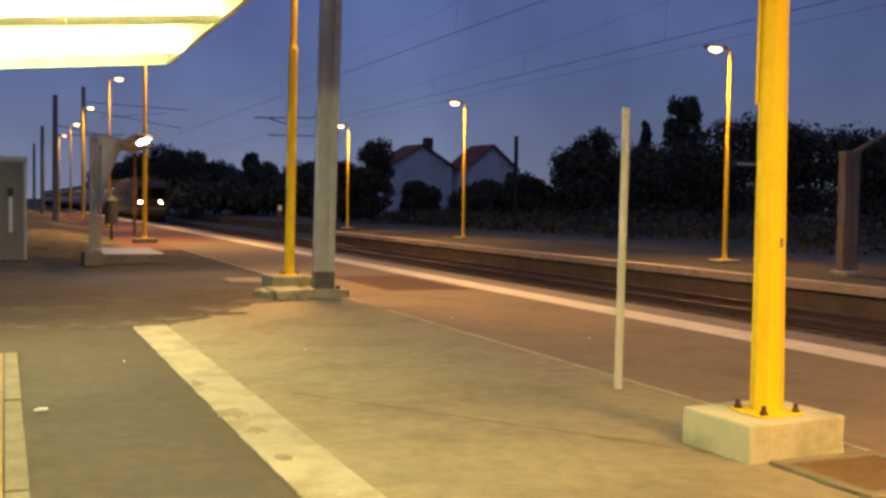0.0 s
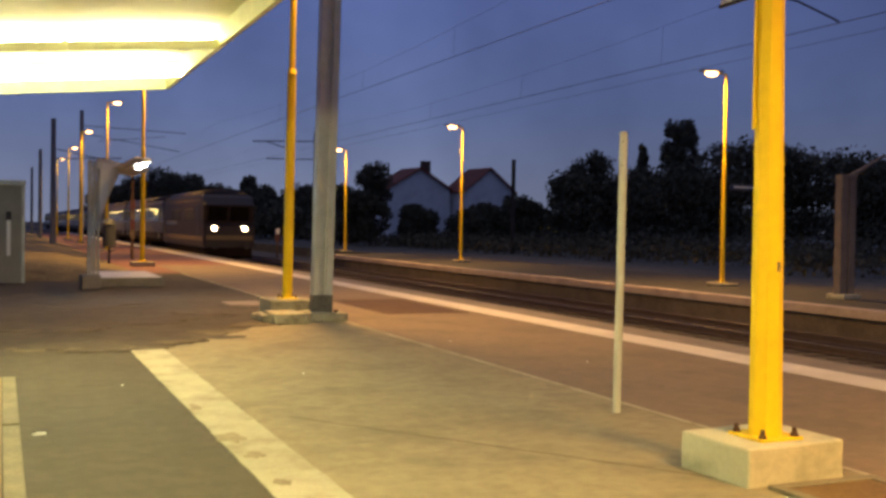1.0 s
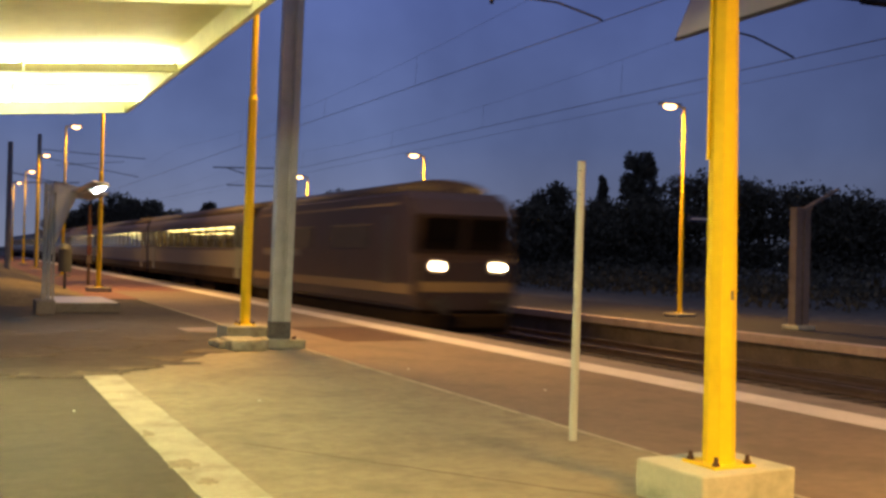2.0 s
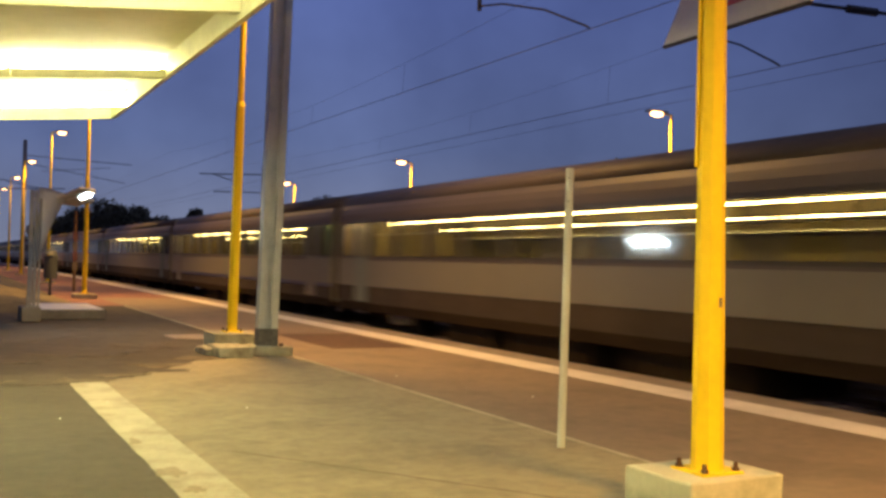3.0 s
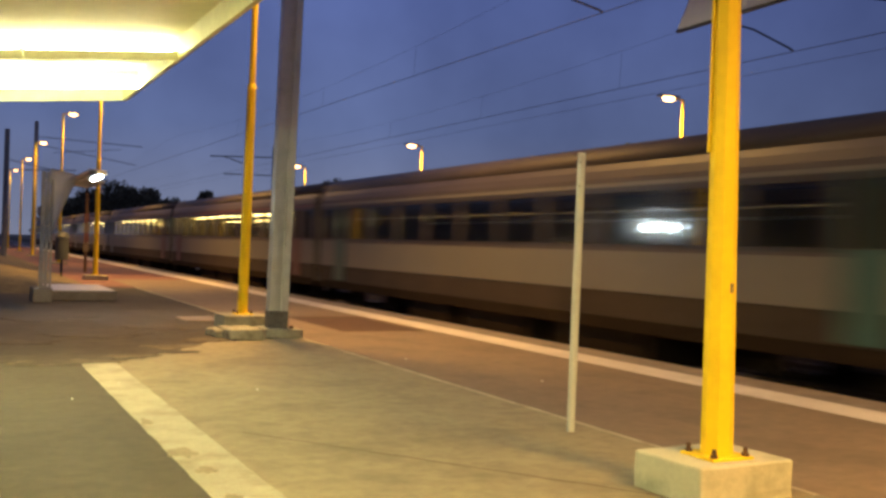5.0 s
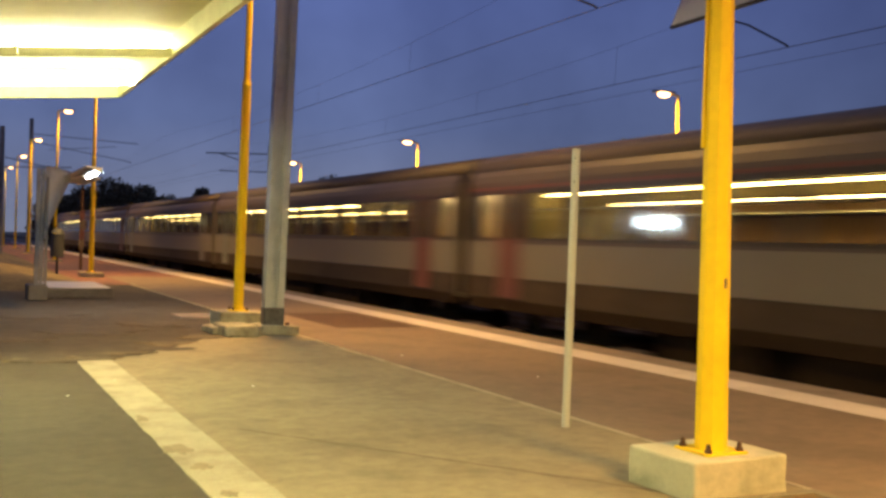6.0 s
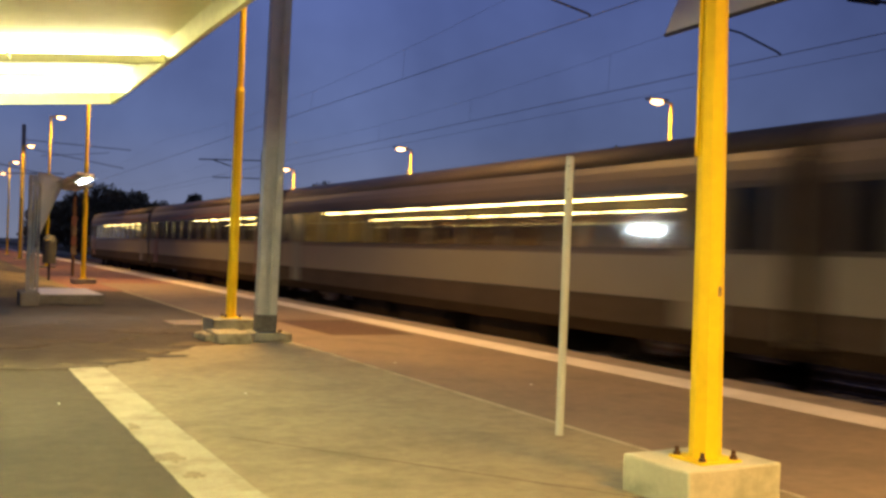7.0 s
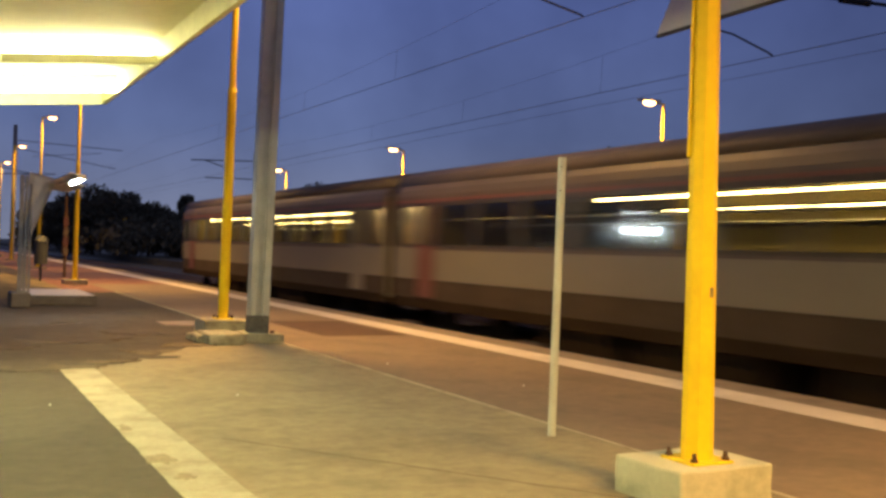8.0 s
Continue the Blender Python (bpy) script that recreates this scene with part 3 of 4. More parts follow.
def near_post():
    """The stout yellow post beside the viewer, with its footing, plate, conduit and sign."""
    post = thing("yellow_post", pose(4.93, 5.81, 0, 0, -0.5, 0), "stout yellow octagonal post bolted to a concrete footing", "post")
    bm = bmesh.new()
    box(bm, -0.40, -0.29, -0.01, 0.45, 0.42, 0.27, bevel=0.018, m=pose(0, 0, 0, 0, 0, 2))
    crumble(bm, 0.012)
    part("footing", bm, M_CONCRETE, post, "weathered greenish concrete footing")
    bm = bmesh.new()
    rod(bm, (0, 0, 0.29), (0, 0, 8.7), 0.114, 0.050, 8, radians(8))
    part("shaft", bm, M_YELLOW, post)
    bm = bmesh.new()
    box(bm, -0.18, -0.18, 0.27, 0.18, 0.18, 0.29, bevel=0.004)
    part("base_plate", bm, M_YELLOW, post)
    for sx in (-0.138, 0.138):
        for sy in (-0.138, 0.138):
            bm = bmesh.new()
            rod(bm, (sx, sy, 0.285), (sx, sy, 0.31), 0.030, 0.028, 6)
            rod(bm, (sx, sy, 0.305), (sx, sy, 0.35), 0.019, 0.015, 8)
            part("bolt", bm, M_RUST, post, "rusty anchor bolt")
    bm = bmesh.new()
    rod(bm, (-0.096, 0.045, 2.42), (-0.070, 0.03, 6.0), 0.016, 0.016, 6)
    part("conduit", bm, M_YELLOW, post)
    bm = bmesh.new()
    box(bm, 0.000, -0.1035, 1.43, 0.028, -0.08, 1.50, bevel=0.003)
    part("mark", bm, M_SHOE, post, "small worn tag")


near_post()


def sign_board():
    board = thing("sign_board", pose(5.5, 6.4, 3.6, 0, 22, -3), "pale tilted platform sign board with faded printing", "sign")
    box_part("panel", board, M_BOARD, -0.012, -0.96, 0, 0.012, 0.80, 0.58, bevel=0.003)
    box_part("frame", board, M_DARKSTEEL, -0.016, -0.97, -0.02, 0.016, 0.81, -0.001, bevel=0.003)
    for k, (y0, y1, mat) in enumerate(((-0.85, -0.45, M_GREENPRINT), (-0.40, 0.05, M_RED))):
        box_part("print_bar", board, mat, -0.018, y0, 0.2, -0.0125, y1, 0.32)
    for y in (-0.5, 0.0):
        bm = bmesh.new()
        rod(bm, (0.03, y, 0.3), (-0.55, -0.5, 0.25), 0.02, 0.02, 6)
        part("bracket", bm, M_DARKSTEEL, board)


sign_board()


# ---- steel mast of the overhead line and the old footing before it ----
def steel_mast():
    mast = thing("steel_mast", pose(5.27, 18.05, 0, 0, 1.1, 0), "tall grey galvanised steel mast on a concrete footing", "mast")
    bm = bmesh.new()
    box(bm, -0.30, -0.38, 0, 0.40, 0.45, 0.16, bevel=0.02)
    crumble(bm, 0.03)
    part("footing", bm, M_OLDCONC, mast, "cracked concrete footing")
    for x in (-0.175, 0.05):
        bm = bmesh.new()
        o = [(-0.0, -0.11), (0.125, -0.11), (0.125, -0.095), (0.015, -0.095), (0.015, 0.095), (0.125, 0.095), (0.125, 0.11), (-0.0, 0.11)]
        a = [bm.verts.new((x + px, py, 0.2)) for px, py in o]
        b = [bm.verts.new((x + px, py, 9.5)) for px, py in o]
        for i in range(8):
            bm.faces.new((a[i], a[(i + 1) % 8], b[(i + 1) % 8], b[i]))
        bm.faces.new(a[::-1])
        bm.faces.new(b)
        part("channel", bm, M_GALV, mast)
    bm = bmesh.new()
    box(bm, -0.155, -0.05, 0.2, 0.05, 0.05, 9.4)
    part("web", bm, M_GALV, mast)
    bm = bmesh.new()
    box(bm, -0.182, -0.125, 0.15, 0.182, 0.125, 0.46, bevel=0.015)
    part("shoe", bm, M_SHOE, mast, "dark stained steel shoe")
    bm = bmesh.new()
    rod(bm, (0.25, -0.1, 0.13), (0.25, -0.1, 0.20), 0.05, 0.04, 8)
    part("bolt", bm, M_RUST, mast)


steel_mast()
bm = bmesh.new()
box(bm, 4.28, 17.35, 0, 4.86, 18.35, 0.19, bevel=0.03)
box(bm, 4.18, 17.9, 0, 4.40, 18.75, 0.13, bevel=0.03)
crumble(bm, 0.05)
tagged(new("old_footing", made("old_footing", bm, M_OLDCONC)), "chipped old concrete footing on the asphalt", "footing")


def bare_pole():
    pole = thing("bare_pole", pose(5.28, 8.28, 0, 0, 0.6, 0), "plain grey painted steel pole set in the asphalt", "pole")
    bm = bmesh.new()
    rod(bm, (0, 0, 0), (0, 0, 2.60), 0.038, 0.038, 14)
    part("tube", bm, M_GREYPAINT, pole, smooth=False)
    bm = bmesh.new()
    rod(bm, (0, 0, 2.60), (0, 0, 2.615), 0.040, 0.034, 14)
    part("cap", bm, M_GALV, pole)
    for z in (2.52, 2.3):
        bm = bmesh.new()
        rod(bm, (-0.026, -0.026, z), (-0.030, -0.032, z), 0.008, 0.008, 6)
        part("hole", bm, M_DARKSTEEL, pole)


bare_pole()


def manhole():
    cover = thing("manhole_cover", pose(5.12, 5.02, 0), "rusty steel cover in a pale concrete frame", "manhole")
    for d in ((-0.45, -0.45, 0, 0.45, -0.36, 0.03), (-0.45, 0.36, 0, 0.45, 0.45, 0.03), (-0.45, -0.359, 0, -0.36, 0.359, 0.03), (0.36, -0.359, 0, 0.45, 0.359, 0.03)):
        box_part("frame_edge", cover, M_KERB, *d, bevel=0.006)
    box_part("plate", cover, material("rusty_cover_plate", (0.145, 0.085, 0.028), 0.8, grain=30, vary=0.35, bump=0.5, stain=0.5), -0.355, -0.355, 0, 0.355, 0.355, 0.022, bevel=0.004)


manhole()
bm = bmesh.new()
for k in range(5):
    box(bm, -0.09 + 0.035 * k, -0.03 - 0.01 * (k % 2), 0, -0.045 + 0.035 * k, 0.035, 0.02 + 0.008 * (k % 3), bevel=0.006)
ob = tagged(new("paper_scrap", made("paper_scrap", bm, M_PAPER)), "crumpled white paper scrap on the asphalt", "litter")
ob.matrix_world = pose(0.27, 8.87, 0.002, 0, 0, 20) @ Matrix.Scale(0.55, 4)


for i, (x, y) in enumerate(((6.16, 14.23), (1.78, 12.38), (6.92, 11.55), (1.16, 11.30), (3.18, 11.57))):
    bm = bmesh.new()
    rng = random.Random(i)
    rod(bm, (-0.013, 0, 0.004), (0.013, 0.006, 0.006), 0.006, 0.004, 6)
    box(bm, -0.010, -0.008, 0, 0.008, 0.009, 0.007, bevel=0.002)
    bit = tagged(new("litter_scrap", made("litter_scrap", bm, M_PAPER)), "tiny pale scrap of litter on the asphalt", "litter", "litter scraps")
    bit.matrix_world = pose(x, y, 0.001, 0, 0, rng.uniform(0, 360))


# ---- shelter, cabin and small things farther along ----
def shelter():
    s = thing("platform_shelter", pose(2.0, 27.6, 0), "small open shelter with a pale curved wing and cold lamp", "shelter")
    bm = bmesh.new()
    box(bm, -0.16, -0.2, 0, 0.30, 0.9, 0.36, bevel=0.03)
    part("plinth", bm, M_SHOE, s, "dark concrete plinth")
    bm = bmesh.new()
    box(bm, 0.32, 0.8, 0, 1.98, 4.4, 0.255, bevel=0.02)
    part("floor_slab", bm, M_SHOE, s, "dark concrete floor slab")
    # White colour stands for cold lamp light falling on the slab.
    box_part("lit_slab_top", s, M_WHITE, 0.36, 0.84, 0.2551, 1.94, 4.36, 0.262, label="slab top coloured white for the lamp light on it")
    for x, y, w in ((0.03, 0.0, 0.05), (0.14, 0.02, 0.04), (0.245, 0.05, 0.03)):
        bm = bmesh.new()
        box(bm, x - w, y - w, 0.255 if y > 1 else 0.36, x + w, y + w, 3.05 + 0.2 * (x < 0.2), bevel=0.006)
        part("upright", bm, M_MAST, s)
    bm = bmesh.new()
    n = 16
    rows = []
    for i in range(n + 1):
        u = i / n
        z = 1.50 + 1.84 * u
        out = 0.03 + 0.66 * u ** 1.15
        rows.append([bm.verts.new((0.20 + out * v, 0.08 + 0.28 * v * v, z - 0.13 * v * u)) for v in (0, 0.25, 0.5, 0.75, 1.0)])
    for i in range(n):
        for k in range(4):
            bm.faces.new((rows[i][k], rows[i][k + 1], rows[i + 1][k + 1], rows[i + 1][k]))
    bmesh.ops.solidify(bm, geom=bm.faces[:], thickness=0.025)
    part("wing", bm, M_WHITE, s, "curved pale sheet wing", True)
    bm = bmesh.new()
    prism(bm, [(0.40, 3.27), (1.55, 3.12), (1.55, 3.06), (0.40, 3.19)], 0.5, 4.2)
    part("roof", bm, M_GALV, s)
    bm = bmesh.new()
    rod(bm, (0.80, 0.5, 3.10), (0.83, -3.0, 3.035), 0.025, 0.02, 8)
    part("lamp_arm", bm, M_GALV, s)
    bm = bmesh.new()
    prism(bm, [(0.62, 3.09), (0.96, 3.06), (0.96, 3.08), (0.62, 3.11)], -4.4, 0.48)
    part("roof_sheet", bm, M_WHITE, s, "pale thin sheet reaching out to the lamp")
    bm = bmesh.new()
    rod(bm, (0.83, -4.60, 2.94), (0.83, -3.0, 2.94), 0.014, 0.014, 10)
    part("lamp", bm, M_COLDTUBE, s, "glowing cold white lamp", True)
    bm = bmesh.new()
    prism(bm, [(0.72, 2.98), (0.94, 2.98), (0.90, 3.03), (0.76, 3.03)], -4.72, -2.88)
    part("lamp_hood", bm, M_GALV, s)


shelter()


def cabin():
    c = thing("metal_cabin", pose(-2.7, 30.7, 0), "ribbed grey metal cabin with a flat roof", "cabin")
    box_part("body", c, M_CABIN, 0, 0, 0, 3.2, 2.6, 2.66)
    for k in range(22):
        box_part("rib", c, M_CABIN, 0.04 + 0.145 * k, -0.022, 0.05, 0.10 + 0.145 * k, -0.001, 2.62)
    box_part("roof", c, M_GALV, -0.1, -0.12, 2.662, 3.3, 2.7, 2.80, bevel=0.02)
    box_part("corner_post", c, M_GALV, 3.2, -0.06, 0, 3.28, 0.05, 2.66)
    box_part("lock_box", c, M_DARKSTEEL, 2.80, -0.09, 1.72, 2.94, -0.023, 1.95, bevel=0.01)
    box_part("door_bar", c, M_WHITE, 2.82, -0.06, 0.75, 2.92, -0.023, 1.71, bevel=0.01)


cabin()


def small_things():
    bin_ = thing("litter_bin", pose(4.0, 44.0, 0.0), "grey litter bin on a slim stand", "bin")
    bm = bmesh.new()
    rod(bm, (0, 0, 0.70), (0, 0, 1.60), 0.26, 0.26, 14)
    part("drum", bm, M_BIN, bin_)
    bm = bmesh.new()
    rod(bm, (0, 0, 0), (0, 0, 0.70), 0.05, 0.05, 8)
    part("stand", bm, M_DARKSTEEL, bin_)
    bm = bmesh.new()
    rod(bm, (0, 0, 1.60), (0.06, 0, 1.82), 0.28, 0.16, 14)
    part("hood", bm, M_BIN, bin_)
    p = thing("sign_post", pose(5.57, 50.0, 0), "slim dark post with small white and red plates", "sign")
    bm = bmesh.new()
    rod(bm, (0, 0, 0), (0, 0, 3.65), 0.07, 0.07, 10)
    part("post", bm, M_RUST, p)
    for z0, z1, mat in ((2.3, 2.7, M_DOORRED), (1.85, 2.25, M_WALLFACE), (1.4, 1.8, M_DOORRED), (0.95, 1.35, M_WALLFACE)):
        box_part("plate", p, mat, -0.11, -0.10, z0, 0.11, -0.075, z1, bevel=0.005)
    s = thing("marker_sign", pose(18.6, 75.0, -0.9), "small white and red marker on a short post", "sign")
    bm = bmesh.new()
    rod(bm, (0, 0, 0), (0, 0, 2.0), 0.06, 0.06, 8)
    part("post", bm, M_RUST, s)
    box_part("plate", s, M_WHITE, -0.15, -0.09, 1.9, 0.15, -0.062, 2.3, bevel=0.01)
    box_part("plate", s, M_DOORRED, -0.17, -0.09, 1.35, 0.17, -0.062, 1.88, bevel=0.01)
    n = thing("name_sign", pose(21.2, 26.2, 2.98), "small dark station sign on the lamp post", "sign")
    box_part("panel", n, M_NAVY, -0.55, -0.05, 0, 0.55, -0.01, 0.16, bevel=0.008)
    box_part("lettering_bar", n, M_WHITE, -0.42, -0.054, 0.055, 0.42, -0.0505, 0.105)
    k = thing("concrete_post", pose(20.1, 20.8, 0), "dim concrete post with a slanting arm", "post")
    box_part("footing", k, M_CONCRETE, -0.3, -0.3, 0, 0.3, 0.3, 0.12, bevel=0.02)
    box_part("shaft", k, M_COPING, -0.25, -0.12, 0.12, -0.02, 0.12, 3.10, bevel=0.01)
    box_part("shaft", k, M_COPING, 0.02, -0.12, 0.12, 0.24, 0.12, 3.10, bevel=0.01)
    box_part("cap", k, M_COPING, -0.26, -0.13, 3.102, 0.26, 0.13, 3.2, bevel=0.01)
    bm = bmesh.new()
    rod(bm, (0.1, 0, 3.15), (1.3, 0, 3.75), 0.07, 0.05, 8)
    part("arm", bm, M_COPING, k)


small_things()


# ---- overhead line ----
def wires():
    for name, x, z, r in (("contact_wire", 11.65, 6.48, 0.009), ("messenger_wire", 11.70, 7.75, 0.0035), ("contact_wire", 15.85, 6.02, 0.009), ("messenger_wire", 15.90, 7.30, 0.0035), ("feeder_wire", 15.9, 5.72, 0.005)):
        bm = bmesh.new()
        pts = []
        for k in range(81):
            y = -60 + 5 * k
            sag = 0.0
            if name == "messenger_wire":
                u = ((y - 17.5) / 45.0) % 1.0
                sag = -2.6 * u * (1 - u)
            pts.append((x, y, z + sag))
        for a, b in zip(pts, pts[1:]):
            rod(bm, a, b, r, r, 5)
        tagged(new(name, made(name, bm, M_WIRE)), "thin dark overhead wire along the track", "wire", "overhead wires")
    for cx, cz, mx, mz, ys in ((11.65, 6.48, 11.70, 7.75, (27, 35, 47)), (15.85, 6.02, 15.90, 7.30, (23, 31, 39, 51))):
        for y in ys:
            k = math.floor((y + 60) / 5)
            ends = []
            for yy in (-60 + 5 * k, -55 + 5 * k):
                u = ((yy - 17.5) / 45.0) % 1.0
                ends.append(mz - 2.6 * u * (1 - u))
            f = (y + 60) / 5 - k
            bm = bmesh.new()
            rod(bm, (cx, y, cz), (mx, y, ends[0] * (1 - f) + ends[1] * f), 0.0035, 0.0035, 5)
            tagged(new("dropper", made("dropper", bm, M_WIRE)), "thin dropper between overhead wires", "wire", "droppers")


wires()


def bar_thing(name, chains, label, category, mat=None):
    t = thing(name, pose(0, 0, 0), label, category)
    for nm, pts, r in chains:
        bm = bmesh.new()
        for a, b in zip(pts, pts[1:]):
            rod(bm, a, b, r, r, 8)
        part(nm, bm, mat or M_DARKSTEEL, t)
    return t


bar_thing("steady_arm", (("arm", ((11.65, 17.6, 6.50), (11.65, 17.7, 6.56), (11.2, 18.6, 7.02), (10.75, 19.6, 7.30), (10.6, 20.4, 7.40)), 0.022), ("bracket", ((10.6, 20.4, 7.3), (10.6, 20.4, 8.7)), 0.05), ("tube", ((10.6, 20.4, 8.68), (5.30, 18.1, 8.9)), 0.045)), "thin bent steady arm of the near overhead wire", "cantilever")
bar_thing("steady_arm", (("arm", ((15.85, 16.7, 6.04), (15.8, 16.8, 6.12), (15.2, 17.2, 6.50), (14.7, 17.4, 6.62), (13.9, 17.4, 6.62)), 0.022), ("stay", ((13.9, 17.4, 6.62), (13.9, 15.6, 7.02)), 0.015)), "thin bent steady arm of the far overhead wire", "cantilever")
bar_thing("cantilever", (("tube", ((13.2, 15.6, 7.0), (20.6, 15.6, 7.25)), 0.04), ("brace", ((14.2, 15.6, 7.02), (20.6, 15.6, 9.2)), 0.03), ("insulator", ((16.6, 15.6, 7.115), (17.4, 15.6, 7.14)), 0.09), ("brace", ((15.3, 15.6, 7.4), (20.6, 15.6, 8.0)), 0.02)), "dark steel cantilever carrying the overhead line", "cantilever")
bar_thing("line_mast", (("post", ((20.6, 15.6, 0), (20.6, 15.6, 9.5)), 0.13),), "steel mast carrying the overhead line", "mast", M_GALV)
for x, y, h, r in ((3.2, 75.0, 8.6, 0.20), (3.35, 105.0, 8.4, 0.19), (3.5, 140.0, 8.4, 0.18), (5.9, 88.5, 10.6, 0.19), (5.6, 170.0, 8.2, 0.15)):
    bm = bmesh.new()
    rod(bm, (x, y, 0), (x, y, h), r, r * 0.8, 8)
    tagged(new("line_mast", made("line_mast", bm, M_MAST)), "dark mast of the overhead line", "mast", "line masts")
bar_thing("cantilever", (("tube", ((17.8, 80, 8.1), (22.8, 80, 8.3)), 0.045), ("brace", ((18.8, 80, 8.15), (21.2, 80, 7.45)), 0.04), ("tube", ((18.9, 80, 6.8), (22.8, 80, 6.88)), 0.04), ("post", ((22.8, 80, -0.3), (22.8, 80, 9.0)), 0.12)), "dark cantilever frame over the tracks", "cantilever")
bar_thing("cantilever", (("tube", ((5.9, 88.5, 9.4), (14.1, 88.5, 9.13)), 0.03), ("brace", ((5.9, 88.5, 8.8), (13.6, 88.5, 7.6)), 0.026), ("brace", ((7.2, 88.5, 8.2), (12.4, 88.5, 8.8)), 0.02)), "dark cantilever frame over the tracks", "cantilever")
bar_thing("cantilever", (("tube", ((3.2, 75, 5.9), (7.6, 75, 6.1)), 0.035), ("brace", ((3.2, 75, 6.6), (6.0, 75, 6.05)), 0.03)), "thin bracket between the line masts", "cantilever")
bar_thing("utility_pole", (("post", ((35.3, 70.0, -0.3), (35.3, 70.0, 6.8)), 0.16),), "wooden utility pole behind the far platform", "pole", M_BARK)


# ---- houses ----
def house(x, y, turn, w, d, eave, ridge, chimney):
    h = thing("house", pose(x, y, -0.3, 0, 0, turn), "pale rendered house with a red tiled gable roof", "house", "houses")
    bm = bmesh.new()
    prism(bm, [(-w / 2, 0), (w / 2, 0), (w / 2, eave), (0, ridge), (-w / 2, eave)], 0, d)
    part("wall", bm, M_RENDER, h)
    for s in (-1, 1):
        bm = bmesh.new()
        e = 0.45
        k = (ridge - eave) / (w / 2)
        prism(bm, [(0, ridge + 0.02), (s * (w / 2 + e), eave - k * e + 0.02), (s * (w / 2 + e), eave - k * e + 0.24), (0, ridge + 0.26)], -0.35, d + 0.35)
        part("roof", bm, M_ROOFTILE, h)
    if chimney:
        box_part("chimney", h, M_BRICK, w * 0.16, 1.5, ridge - 1.6, w * 0.16 + 0.9, 2.4, ridge + 1.1)
    for wx, wz in ((-1.6, 3.4), (1.6, 3.4)):
        box_part("window", h, M_DARKSTEEL, wx - 0.5, -0.03, wz, wx + 0.5, -0.002, wz + 0.1)
    box_part("sill_band", h, M_RENDER, -w / 2, -0.05, 2.9, w / 2, -0.002, 3.05)


house(43.65, 110.0, 6, 7.8, 4.4, 6.2, 8.45, True)
house(51.45, 108.0, 6, 6.2, 4.6, 6.2, 8.6, False)


# ---- trees ----
def leaves(bm, centre, radius, count, size, rng):
    for _ in range(count):
        d = Vector((rng.gauss(0, 1), rng.gauss(0, 1), rng.gauss(0, 1))).normalized() * (rng.random() ** 0.45)
        p = Vector(centre) + Vector((d.x * radius[0], d.y * radius[1], d.z * radius[2]))
        q = Euler((rng.uniform(0, 6.3), rng.uniform(0, 6.3), rng.uniform(0, 6.3))).to_matrix()
        s = size * rng.uniform(0.6, 1.4)
        vs = [bm.verts.new(p + q @ Vector(c) * s) for c in ((-1, -0.5, 0), (0, -0.75, 0.15), (1, -0.3, 0), (0.7, 0.6, -0.1), (-0.4, 0.7, 0.1))]
        bm.faces.new(vs)


def tree(x, y, height, width, form, seed):
    rng = random.Random(seed)
    t = thing("tree", pose(x, y, -0.3), {"round": "broad leafy tree dark against the dusk", "column": "tall columnar tree dark against the dusk", "cone": "slim pointed tree dark against the dusk"}[form], "tree", "trees")
    bm = bmesh.new()
    rod(bm, (0, 0, 0), (0.1, 0, height * 0.45), 0.03 * height, 0.018 * height, 8)
    rod(bm, (0.1, 0, height * 0.45), (0, 0.1, height * 0.85), 0.018 * height, 0.005 * height, 7)
    for k in range(5):
        a = rng.uniform(0, 6.3)
        z = height * rng.uniform(0.3, 0.6)
        rod(bm, (0, 0, z), (width * 0.35 * math.cos(a), width * 0.35 * math.sin(a), z + height * 0.18), 0.011 * height, 0.004 * height, 6)
    part("trunk", bm, M_BARK, t)
    bm = bmesh.new()
    lo = 0.14 if form == "round" else 0.12
    count = {"round": 44, "column": 70, "cone": 60}[form]
    for k in range(count):
        u = rng.random() if form == "round" else (k + rng.random()) / count
        z = height * (lo + (0.92 - lo) * u)
        shape = {"round": math.sin(math.pi * (0.18 + 0.70 * u)) ** 0.7, "column": 0.45 + 0.55 * math.sin(math.pi * (0.1 + 0.8 * u)), "cone": 1.05 - 0.9 * u}[form]
        a, r = rng.uniform(0, 6.3), shape * width * 0.36 * rng.random() ** 0.5
        c = width * (rng.uniform(0.14, 0.22) if form == "round" else rng.uniform(0.14, 0.20) * (0.30 + 0.70 * shape))
        leaves(bm, (r * math.cos(a), r * math.sin(a), z), (c, c, c * (0.85 if form == "round" else 1.3)), 190, 0.012 * width + 0.06, rng)
    part("crown", bm, M_LEAF, t)


